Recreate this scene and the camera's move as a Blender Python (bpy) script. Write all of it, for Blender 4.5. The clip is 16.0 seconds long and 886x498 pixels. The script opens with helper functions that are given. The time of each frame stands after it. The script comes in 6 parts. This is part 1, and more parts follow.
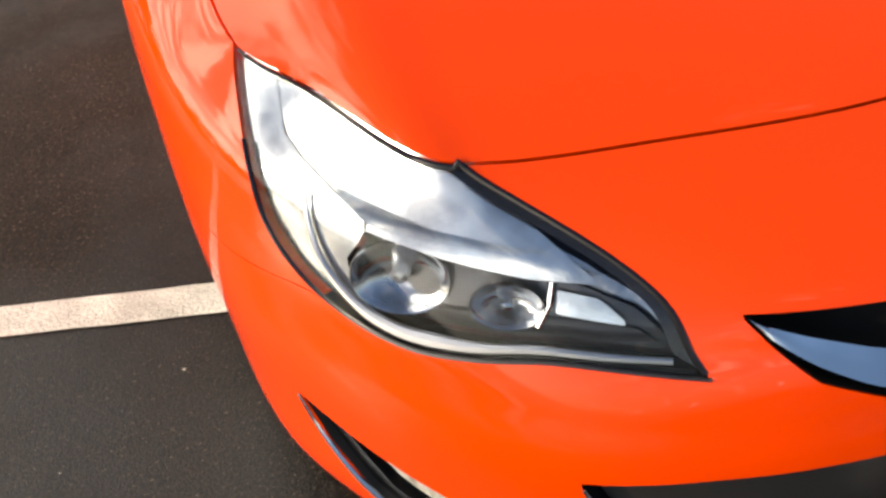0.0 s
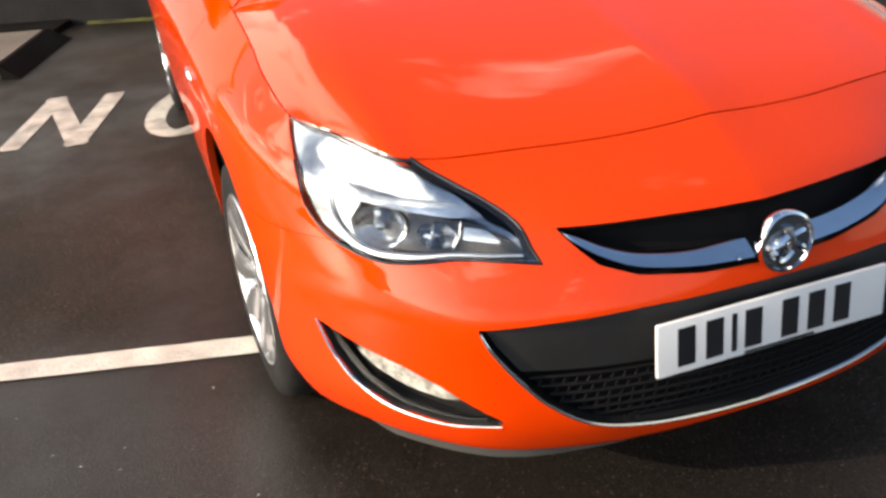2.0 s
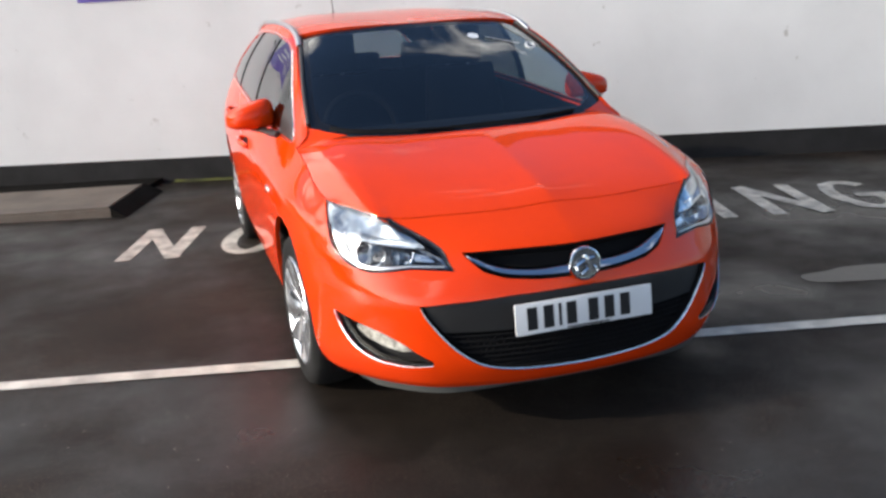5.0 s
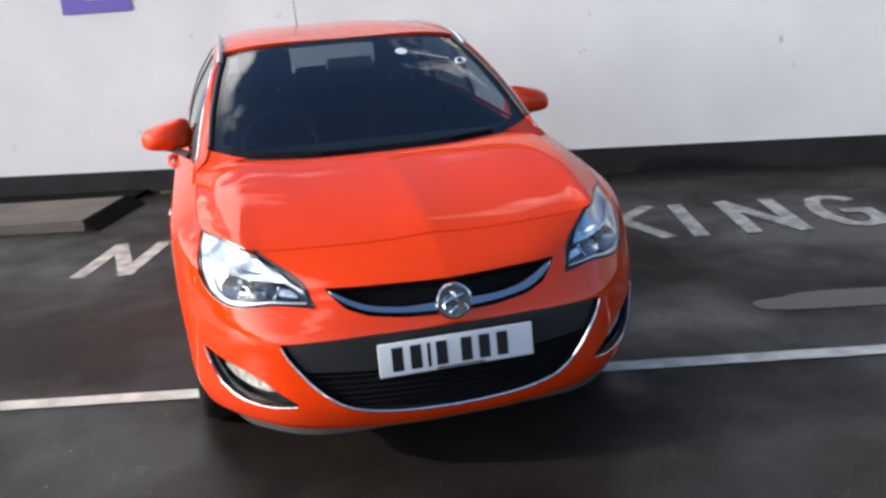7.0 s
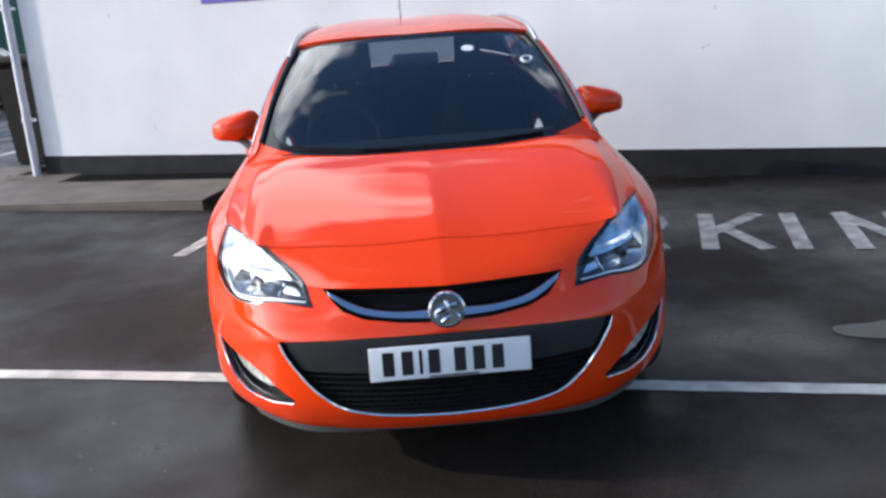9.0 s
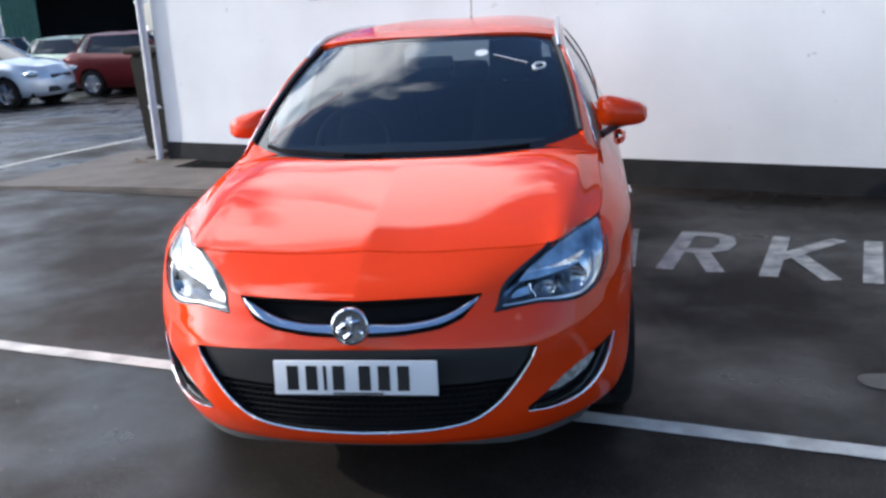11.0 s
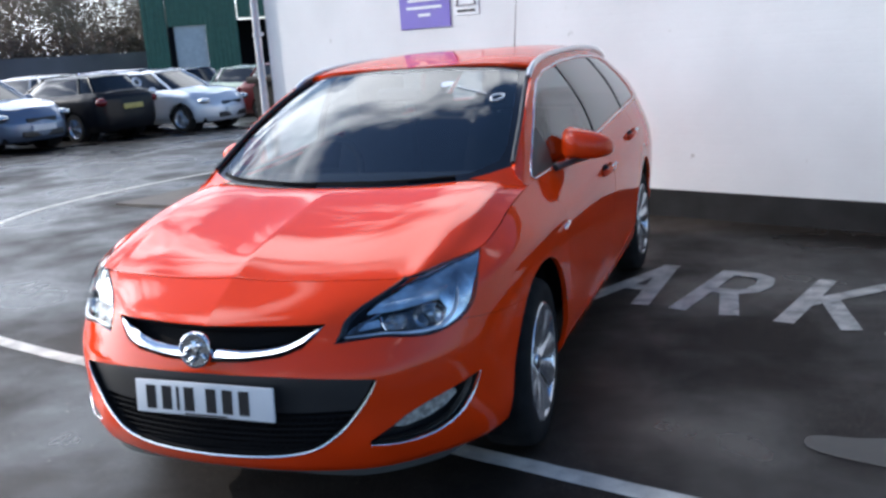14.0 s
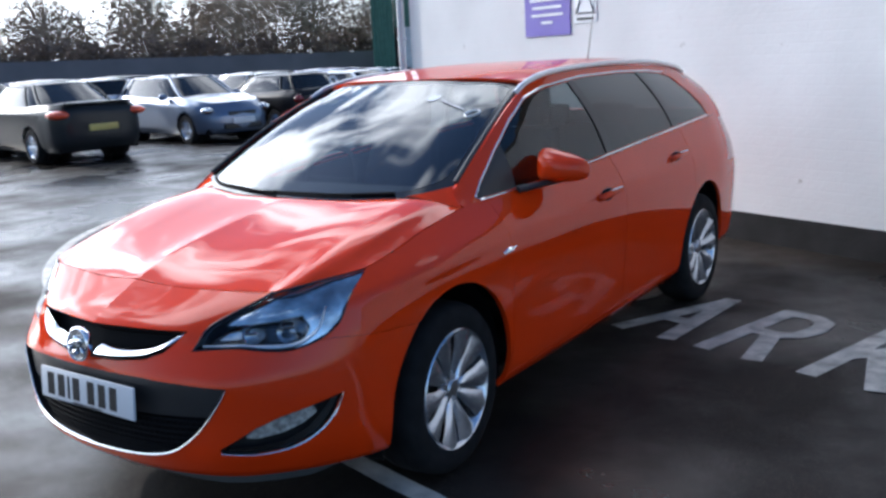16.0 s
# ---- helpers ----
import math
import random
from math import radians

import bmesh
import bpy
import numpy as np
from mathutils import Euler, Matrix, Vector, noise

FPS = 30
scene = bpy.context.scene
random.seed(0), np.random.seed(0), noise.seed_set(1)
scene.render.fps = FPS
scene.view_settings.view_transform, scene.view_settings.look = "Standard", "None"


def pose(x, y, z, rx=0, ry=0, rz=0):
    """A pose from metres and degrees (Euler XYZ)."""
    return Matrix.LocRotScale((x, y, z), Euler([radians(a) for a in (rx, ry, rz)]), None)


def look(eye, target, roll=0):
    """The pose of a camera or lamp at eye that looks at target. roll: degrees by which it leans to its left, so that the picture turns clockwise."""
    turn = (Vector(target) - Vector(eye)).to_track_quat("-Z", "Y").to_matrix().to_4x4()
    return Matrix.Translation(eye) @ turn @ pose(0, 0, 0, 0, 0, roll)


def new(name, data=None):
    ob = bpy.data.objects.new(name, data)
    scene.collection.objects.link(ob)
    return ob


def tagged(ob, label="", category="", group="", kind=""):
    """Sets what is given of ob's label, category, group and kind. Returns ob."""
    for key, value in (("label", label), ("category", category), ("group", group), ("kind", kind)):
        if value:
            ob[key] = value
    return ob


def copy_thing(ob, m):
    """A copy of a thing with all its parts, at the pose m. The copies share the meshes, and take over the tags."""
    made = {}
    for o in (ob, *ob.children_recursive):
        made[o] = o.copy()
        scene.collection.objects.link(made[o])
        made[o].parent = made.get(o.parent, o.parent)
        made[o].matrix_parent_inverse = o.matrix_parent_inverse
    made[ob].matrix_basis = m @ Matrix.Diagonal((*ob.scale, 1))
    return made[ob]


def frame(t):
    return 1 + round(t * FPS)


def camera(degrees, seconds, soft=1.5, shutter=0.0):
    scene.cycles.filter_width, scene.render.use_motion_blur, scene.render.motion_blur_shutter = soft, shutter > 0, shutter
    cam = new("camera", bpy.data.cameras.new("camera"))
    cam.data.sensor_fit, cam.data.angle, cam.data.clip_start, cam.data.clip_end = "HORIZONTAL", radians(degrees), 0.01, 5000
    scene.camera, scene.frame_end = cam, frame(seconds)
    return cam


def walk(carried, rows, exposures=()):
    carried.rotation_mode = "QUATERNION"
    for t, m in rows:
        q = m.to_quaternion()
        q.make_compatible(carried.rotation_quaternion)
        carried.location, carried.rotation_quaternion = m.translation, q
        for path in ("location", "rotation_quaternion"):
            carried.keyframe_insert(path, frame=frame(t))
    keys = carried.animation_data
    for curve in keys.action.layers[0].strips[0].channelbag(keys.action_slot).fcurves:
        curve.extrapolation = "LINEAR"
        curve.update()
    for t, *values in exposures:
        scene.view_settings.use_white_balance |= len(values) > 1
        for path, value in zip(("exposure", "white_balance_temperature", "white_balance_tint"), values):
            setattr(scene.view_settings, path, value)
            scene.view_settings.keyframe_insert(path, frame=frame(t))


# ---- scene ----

cam = camera(51.6, 16.0, soft=2.8, shutter=0.3)
PATH = [
    (0, (-0.782, -0.367, 1.35), (-0.438, 1.09, 0.024), -7.2),
    (0.5, (-0.873, -0.47, 1.393), (-0.412, 1.003, 0.12), -5.2),
    (1, (-0.964, -0.675, 1.41), (-0.43, 0.856, 0.239), -4.5),
    (1.5, (-1.008, -0.943, 1.431), (-0.442, 0.679, 0.407), -3.7),
    (2, (-1.053, -1.214, 1.458), (-0.495, 0.473, 0.541), -4.4),
    (2.5, (-1.133, -1.539, 1.47), (-0.562, 0.19, 0.645), -4.0),
    (3, (-1.154, -1.863, 1.473), (-0.582, -0.091, 0.744), -2.7),
    (3.5, (-1.201, -2.186, 1.512), (-0.67, -0.354, 0.911), -2.7),
    (4, (-1.321, -2.514, 1.551), (-0.74, -0.679, 1.007), -3.1),
    (4.2, (-1.337, -2.604, 1.562), (-0.763, -0.767, 1.018), -2.9),
    (6.3, (-1.002, -2.794, 1.6), (-0.492, -0.928, 1.091), -4.9),
    (6.5, (-0.904, -2.767, 1.597), (-0.383, -0.899, 1.109), -5.2),
    (7, (-0.657, -2.724, 1.61), (-0.218, -0.848, 1.075), -4.2),
    (7.5, (-0.377, -2.782, 1.609), (-0.129, -0.867, 1.086), -4.8),
    (8, (-0.191, -2.81, 1.626), (-0.084, -0.891, 1.074), -3.6),
    (8.5, (-0.134, -2.777, 1.627), (-0.071, -0.851, 1.093), -3.7),
    (9, (-0.105, -2.74, 1.625), (-0.03, -0.815, 1.085), -4.0),
    (9.2, (-0.084, -2.697, 1.617), (-0.011, -0.772, 1.081), -4.2),
    (11.3, (0.843, -2.53, 1.61), (0.468, -0.639, 1.078), -2.3),
    (11.5, (0.932, -2.501, 1.613), (0.515, -0.621, 1.071), -1.9),
    (12, (1.203, -2.496, 1.606), (0.704, -0.625, 1.102), -3.7),
    (12.5, (1.415, -2.485, 1.606), (0.842, -0.629, 1.13), -2.6),
    (13, (1.519, -2.472, 1.598), (0.927, -0.62, 1.131), -3.1),
    (13.5, (1.598, -2.442, 1.597), (0.942, -0.613, 1.122), -3.9),
    (14, (1.742, -2.307, 1.569), (1.042, -0.488, 1.12), -4.1),
    (14.5, (1.95, -2.164, 1.591), (1.134, -0.406, 1.099), -1.6),
    (15, (2.227, -2.042, 1.58), (1.286, -0.338, 1.122), -2.9),
    (15.5, (2.489, -1.902, 1.574), (1.478, -0.238, 1.116), -2.8),
    (16, (2.724, -1.712, 1.553), (1.593, -0.117, 1.137), -3.0),
]
walk(cam, [(t, look(eye, target, roll)) for t, eye, target, roll in PATH], [(0, 0.0, 7500, 11), (3.0, 0.28, 6900, 10), (3.5, 0.30, 6800, 10), (4.0, 0.0, 6600, 10), (6.5, -0.20, 6100, 10), (8.5, -0.08, 5700, 10), (11.5, 0.0, 5620, 10), (14, -0.08, 5570, 10), (16, -0.22, 5430, 10)])

# ---------------------------------------------------------------- light
SUN_TO = Vector((-0.927, 0.03, 0.375)).normalized()   # towards the sun: low, from the driver's side of the car
world = bpy.data.worlds.new("sky")
scene.world = world
world.use_nodes = True
wn, wl = world.node_tree.nodes, world.node_tree.links
wn.clear()
sky = wn.new("ShaderNodeTexSky")
sky.sky_type, sky.sun_disc, sky.dust_density, sky.ozone_density = "NISHITA", False, 1.6, 3.5
sky.sun_elevation = math.asin(SUN_TO.z)
sky.sun_rotation = math.atan2(SUN_TO.x, SUN_TO.y)
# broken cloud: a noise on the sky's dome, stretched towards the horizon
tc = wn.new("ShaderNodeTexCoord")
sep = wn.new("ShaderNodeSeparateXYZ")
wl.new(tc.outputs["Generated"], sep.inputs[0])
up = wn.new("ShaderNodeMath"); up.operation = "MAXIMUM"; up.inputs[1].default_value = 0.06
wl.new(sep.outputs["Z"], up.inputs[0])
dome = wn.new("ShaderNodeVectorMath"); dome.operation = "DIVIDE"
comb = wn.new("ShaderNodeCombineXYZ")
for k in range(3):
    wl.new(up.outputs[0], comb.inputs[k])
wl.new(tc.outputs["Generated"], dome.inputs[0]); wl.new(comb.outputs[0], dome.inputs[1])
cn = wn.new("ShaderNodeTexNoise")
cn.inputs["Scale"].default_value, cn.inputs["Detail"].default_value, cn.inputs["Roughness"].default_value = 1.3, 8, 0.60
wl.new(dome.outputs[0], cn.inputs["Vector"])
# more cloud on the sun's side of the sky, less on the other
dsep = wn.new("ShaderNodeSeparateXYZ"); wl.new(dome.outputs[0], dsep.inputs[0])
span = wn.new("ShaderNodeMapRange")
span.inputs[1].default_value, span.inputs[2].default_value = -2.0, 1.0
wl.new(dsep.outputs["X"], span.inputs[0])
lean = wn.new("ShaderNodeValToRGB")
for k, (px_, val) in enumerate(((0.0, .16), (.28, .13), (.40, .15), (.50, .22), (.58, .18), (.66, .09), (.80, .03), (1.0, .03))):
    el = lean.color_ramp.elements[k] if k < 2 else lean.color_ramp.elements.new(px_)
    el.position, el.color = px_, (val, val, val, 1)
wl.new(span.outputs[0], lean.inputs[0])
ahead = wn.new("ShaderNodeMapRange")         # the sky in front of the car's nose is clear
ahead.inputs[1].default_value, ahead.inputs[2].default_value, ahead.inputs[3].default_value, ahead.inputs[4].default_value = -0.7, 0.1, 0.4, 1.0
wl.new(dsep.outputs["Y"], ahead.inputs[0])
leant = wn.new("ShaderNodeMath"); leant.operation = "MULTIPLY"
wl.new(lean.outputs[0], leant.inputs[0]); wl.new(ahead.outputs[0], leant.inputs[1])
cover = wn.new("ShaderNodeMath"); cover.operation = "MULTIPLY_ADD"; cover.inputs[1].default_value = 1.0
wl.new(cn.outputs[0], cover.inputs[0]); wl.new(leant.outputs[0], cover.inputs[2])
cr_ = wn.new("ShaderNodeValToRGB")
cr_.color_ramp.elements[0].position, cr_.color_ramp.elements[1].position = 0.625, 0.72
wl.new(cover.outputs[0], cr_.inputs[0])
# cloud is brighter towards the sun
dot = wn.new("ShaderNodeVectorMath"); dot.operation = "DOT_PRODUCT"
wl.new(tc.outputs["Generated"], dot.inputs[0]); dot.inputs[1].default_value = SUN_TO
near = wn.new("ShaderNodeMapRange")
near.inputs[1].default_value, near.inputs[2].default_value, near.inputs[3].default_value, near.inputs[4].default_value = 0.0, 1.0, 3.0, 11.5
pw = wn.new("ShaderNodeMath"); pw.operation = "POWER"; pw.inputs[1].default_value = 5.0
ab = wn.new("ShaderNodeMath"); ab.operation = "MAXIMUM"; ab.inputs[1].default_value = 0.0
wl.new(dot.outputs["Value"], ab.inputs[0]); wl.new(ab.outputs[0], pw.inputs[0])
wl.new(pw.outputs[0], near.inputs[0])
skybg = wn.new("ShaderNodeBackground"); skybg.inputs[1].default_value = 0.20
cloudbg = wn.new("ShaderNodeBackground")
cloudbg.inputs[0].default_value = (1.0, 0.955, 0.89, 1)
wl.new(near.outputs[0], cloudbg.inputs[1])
wl.new(sky.outputs[0], skybg.inputs[0])
wmix = wn.new("ShaderNodeMixShader")
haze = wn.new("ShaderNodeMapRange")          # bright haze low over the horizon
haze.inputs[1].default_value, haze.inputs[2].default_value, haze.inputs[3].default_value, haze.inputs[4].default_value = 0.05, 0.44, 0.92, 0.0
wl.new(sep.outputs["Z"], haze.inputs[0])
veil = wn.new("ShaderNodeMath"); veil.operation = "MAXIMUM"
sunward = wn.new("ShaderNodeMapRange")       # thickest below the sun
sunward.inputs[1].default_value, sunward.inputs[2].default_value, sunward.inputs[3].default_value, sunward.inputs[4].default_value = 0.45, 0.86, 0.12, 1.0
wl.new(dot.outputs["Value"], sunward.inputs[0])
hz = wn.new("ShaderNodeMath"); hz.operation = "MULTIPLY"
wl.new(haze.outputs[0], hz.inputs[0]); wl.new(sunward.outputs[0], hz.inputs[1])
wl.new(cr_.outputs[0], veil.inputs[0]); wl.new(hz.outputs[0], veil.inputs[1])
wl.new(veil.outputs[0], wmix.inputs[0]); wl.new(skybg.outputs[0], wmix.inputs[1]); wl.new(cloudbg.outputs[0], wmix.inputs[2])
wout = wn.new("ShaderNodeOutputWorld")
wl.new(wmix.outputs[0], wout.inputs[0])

lamp = bpy.data.lights.new("sun", "SUN")
lamp.energy, lamp.angle, lamp.color = 4.0, radians(0.6), (1.0, 0.86, 0.68)
sun = new("sun", lamp)
sun.matrix_world = look(SUN_TO * 60, (0, 0, 0))

# ---------------------------------------------------------------- materials
def nodes_of(name):
    m = bpy.data.materials.new(name)
    m.use_nodes = True
    return m, m.node_tree.nodes, m.node_tree.links, m.node_tree.nodes["Principled BSDF"]


def mat(name, color, rough=0.5, metal=0.0, coat=0.0, coat_rough=0.03, vary=0.12, scale=6.0, bump=0.0, bump_scale=60.0,
        rough_vary=0.0, fine=0.0, spec=0.5):
    """A surface with a broad and a fine variation of its colour, and a fine relief."""
    m, n, l, b = nodes_of(name)
    b.inputs["Roughness"].default_value, b.inputs["Metallic"].default_value = rough, metal
    b.inputs["Coat Weight"].default_value, b.inputs["Coat Roughness"].default_value = coat, coat_rough
    b.inputs["Specular IOR Level"].default_value = spec
    co = n.new("ShaderNodeTexCoord")
    broad = n.new("ShaderNodeTexNoise")
    broad.inputs["Scale"].default_value, broad.inputs["Detail"].default_value = scale, 5
    l.new(co.outputs["Object"], broad.inputs["Vector"])
    ramp = n.new("ShaderNodeValToRGB")
    lo = [max(0, c * (1 - vary)) for c in color]
    hi = [min(1, c * (1 + vary)) for c in color]
    ramp.color_ramp.elements[0].color, ramp.color_ramp.elements[1].color = (*lo, 1), (*hi, 1)
    ramp.color_ramp.elements[0].position, ramp.color_ramp.elements[1].position = 0.32, 0.68
    l.new(broad.outputs[0], ramp.inputs[0])
    col = ramp.outputs[0]
    if fine:
        grain = n.new("ShaderNodeTexNoise")
        grain.inputs["Scale"].default_value, grain.inputs["Detail"].default_value = bump_scale * 1.7, 3
        l.new(co.outputs["Object"], grain.inputs["Vector"])
        mx = n.new("ShaderNodeMix"); mx.data_type, mx.blend_type = "RGBA", "OVERLAY"
        mx.inputs[0].default_value = fine
        l.new(col, mx.inputs[6]); l.new(grain.outputs[0], mx.inputs[7])
        col = mx.outputs[2]
    l.new(col, b.inputs["Base Color"])
    if rough_vary:
        mr = n.new("ShaderNodeMapRange")
        mr.inputs[3].default_value, mr.inputs[4].default_value = max(0.02, rough - rough_vary), min(1, rough + rough_vary)
        l.new(broad.outputs[0], mr.inputs[0]); l.new(mr.outputs[0], b.inputs["Roughness"])
    if bump:
        bn = n.new("ShaderNodeTexNoise")
        bn.inputs["Scale"].default_value, bn.inputs["Detail"].default_value = bump_scale, 4
        l.new(co.outputs["Object"], bn.inputs["Vector"])
        bu = n.new("ShaderNodeBump"); bu.inputs["Strength"].default_value, bu.inputs["Distance"].default_value = bump, 0.01
        l.new(bn.outputs[0], bu.inputs["Height"]); l.new(bu.outputs[0], b.inputs["Normal"])
    return m


def glass(name, tint, gloss=1.0, ior=1.5):
    """A thin pane: clear, tinted, with the mirror image that its angle gives."""
    m, n, l, b = nodes_of(name)
    n.remove(b)
    tr, gl, fr, mx = n.new("ShaderNodeBsdfTransparent"), n.new("ShaderNodeBsdfGlossy"), n.new("ShaderNodeLayerWeight"), n.new("ShaderNodeMixShader")
    tr.inputs[0].default_value = (*tint, 1)
    gl.inputs["Color"].default_value, gl.inputs["Roughness"].default_value = (gloss, gloss, gloss, 1), 0.01
    f0 = ((ior - 1) / (ior + 1)) ** 2
    fr.inputs[0].default_value = 0.5
    steep = n.new("ShaderNodeMath"); steep.operation = "POWER"; steep.inputs[1].default_value = 5.0
    share = n.new("ShaderNodeMath"); share.operation = "MULTIPLY_ADD"; share.inputs[1].default_value, share.inputs[2].default_value = 1 - f0, f0
    l.new(fr.outputs["Facing"], steep.inputs[0]); l.new(steep.outputs[0], share.inputs[0])
    l.new(share.outputs[0], mx.inputs[0]); l.new(tr.outputs[0], mx.inputs[1]); l.new(gl.outputs[0], mx.inputs[2])
    l.new(mx.outputs[0], n["Material Output"].inputs[0])
    return m


PAINT = mat("orange_paint", (0.75, 0.046, 0.0015), rough=0.5, coat=0.86, coat_rough=0.02, vary=0.03, scale=2.0, spec=0.0)
BLACK = mat("black_plastic", (0.019, 0.019, 0.020), rough=0.45, vary=0.2, bump=0.05, bump_scale=300, rough_vary=0.08)
GLOSSBLACK = mat("gloss_black", (0.008, 0.008, 0.010), rough=0.12, vary=0.1)
VOIDBLACK = mat("shadow_black", (0.009, 0.009, 0.010), rough=0.85, vary=0.1, spec=0.1)
CHROME = mat("chrome", (0.82, 0.83, 0.85), rough=0.07, metal=1.0, vary=0.03, scale=20)
SATIN = mat("satin_silver", (0.62, 0.63, 0.65), rough=0.28, metal=1.0, vary=0.06, scale=15)
ALLOY = mat("alloy_silver", (0.70, 0.73, 0.78), rough=0.22, metal=0.9, coat=0.5, vary=0.08, scale=12)
RUBBER = mat("tyre_rubber", (0.015, 0.015, 0.0155), rough=0.9, vary=0.25, scale=14, bump=0.15, bump_scale=120, spec=0.15)
PLATE = mat("plate_white", (0.72, 0.74, 0.76), rough=0.35, vary=0.03, scale=9)
INK = mat("ink_black", (0.012, 0.012, 0.014), rough=0.4, vary=0.1)
LENS = glass("lamp_lens", (0.95, 0.97, 0.98), ior=1.32)
SCREEN = glass("windscreen_glass", (0.70, 0.77, 0.80), ior=1.95)
TINT = glass("side_glass", (0.48, 0.54, 0.54), ior=1.6)
REARGLASS = glass("tailgate_glass", (0.24, 0.28, 0.30), ior=1.6)
PRIVACY = glass("rear_glass", (0.10, 0.115, 0.115), ior=1.6)
# bluish, patchy base colour stands in for sky mirrored in the reflector
REFLECT = mat("lamp_reflector", (0.62, 0.66, 0.73), rough=0.20, metal=1.0, vary=0.55, scale=10, bump=0.10, bump_scale=16)
BOWL = mat("bowl_chrome", (0.42, 0.44, 0.47), rough=0.16, metal=1.0, vary=0.35, scale=24, bump=0.10, bump_scale=30)
REDLENS = mat("red_lens", (0.45, 0.01, 0.012), rough=0.12, coat=1, vary=0.1)
# cabin cloth and plastic taken down to near black: the shade inside is in their colour
CLOTH = mat("shaded_dark_cloth", (0.004, 0.0042, 0.005), rough=0.9, spec=0.08, vary=0.25, scale=20, bump=0.2, bump_scale=200)
DASH = mat("shaded_dash_plastic", (0.004, 0.004, 0.005), rough=0.8, spec=0.15, vary=0.2)

# ---------------------------------------------------------------- mesh helpers
def link(name, verts, faces, material, parent=None, label="", smooth=40, category="", kind="", group=""):
    me = bpy.data.meshes.new(name)
    me.from_pydata([tuple(v) for v in verts], [], [tuple(f) for f in faces])
    me.materials.append(material)
    if smooth:
        me.polygons.foreach_set("use_smooth", [True] * len(me.polygons))
        me.set_sharp_from_angle(angle=radians(smooth))
    me.update()
    ob = new(name, me)
    ob.parent = parent
    return tagged(ob, label, category, group, kind)


def part(name, bm, material, parent=None, label="", smooth=40, **tags):
    me = bpy.data.meshes.new(name)
    bm.to_mesh(me)
    bm.free()
    me.materials.append(material)
    if smooth:
        me.polygons.foreach_set("use_smooth", [True] * len(me.polygons))
        me.set_sharp_from_angle(angle=radians(smooth))
    ob = new(name, me)
    ob.parent = parent
    return tagged(ob, label, **tags)


def thing(name, label, category, m=Matrix(), group="", kind=""):
    ob = new(name)
    ob.matrix_world = m
    ob.empty_display_size = 0.1
    return tagged(ob, label, category, group, kind)


def box(bm, c, size, bevel=0.0, m=Matrix(), seg=2):
    made = bmesh.ops.create_cube(bm, size=1)["verts"]
    bmesh.ops.transform(bm, verts=made, matrix=m @ Matrix.LocRotScale(c, None, size))
    if bevel:
        edges = list({e for v in made for e in v.link_edges})
        bmesh.ops.bevel(bm, geom=edges, offset=bevel, segments=seg, profile=0.6, affect="EDGES")
    return bm


def tube(bm, pts, radius, sides=10, closed=False, flat=1.0):
    """A round bar along points; radius may be one per point."""
    pts = [Vector(p) for p in pts]
    radius = [float(r) for r in radius] if isinstance(radius, (list, tuple)) else float(radius)
    n = len(pts)
    rs = radius if isinstance(radius, (list, tuple)) else [radius] * n
    rings, ref = [], Vector((0, 0, 1))
    for k, p in enumerate(pts):
        a, b = (pts[(k - 1) % n], pts[(k + 1) % n]) if closed else (pts[max(k - 1, 0)], pts[min(k + 1, n - 1)])
        d = (b - a).normalized()
        side = d.cross(ref)
        if side.length < 1e-3:
            side = d.cross(Vector((1, 0, 0)))
        side.normalize()
        u = side.cross(d).normalized()
        rings.append([bm.verts.new(p + rs[k] * (math.cos(t) * side + flat * math.sin(t) * u)) for t in (np.arange(sides) / sides * 2 * math.pi).tolist()])
    for k in range(n if closed else n - 1):
        r, s = rings[k], rings[(k + 1) % n]
        for j in range(sides):
            bm.faces.new((r[j], r[(j + 1) % sides], s[(j + 1) % sides], s[j]))
    if not closed:
        bm.faces.new(rings[0][::-1]); bm.faces.new(rings[-1])
    return bm


def lathe(bm, profile, steps=48, axis="X"):
    """Turns a profile of (radius, along) round an axis through the origin."""
    rings = []
    for k in range(steps):
        a = 2 * math.pi * k / steps
        c, s = math.cos(a), math.sin(a)
        rings.append([bm.verts.new((h, r * c, r * s) if axis == "X" else (r * c, r * s, h)) for r, h in profile])
    for k in range(steps):
        p, q = rings[k], rings[(k + 1) % steps]
        for j in range(len(profile) - 1):
            bm.faces.new((p[j], p[j + 1], q[j + 1], q[j]))
    return bm


def hermite(knots, vals, ts):
    """Smooth curve through vals (n, ...) at knots, read at ts."""
    knots, vals, ts = np.asarray(knots, float), np.asarray(vals, float), np.asarray(ts, float)
    h = np.diff(knots)
    d = np.diff(vals, axis=0) / h.reshape(-1, *[1] * (vals.ndim - 1))
    m = np.empty_like(vals)
    m[0], m[-1] = d[0], d[-1]
    w = (h[:-1] / (h[:-1] + h[1:])).reshape(-1, *[1] * (vals.ndim - 1))
    m[1:-1] = d[:-1] * (1 - w) + d[1:] * w
    i = np.clip(np.searchsorted(knots, ts, side="right") - 1, 0, len(h) - 1)
    sh = (-1, *[1] * (vals.ndim - 1))
    u = ((ts - knots[i]) / h[i]).reshape(sh)
    hh = h[i].reshape(sh)
    return (2 * u**3 - 3 * u**2 + 1) * vals[i] + (u**3 - 2 * u**2 + u) * hh * m[i] + (-2 * u**3 + 3 * u**2) * vals[i + 1] + (u**3 - u**2) * hh * m[i + 1]


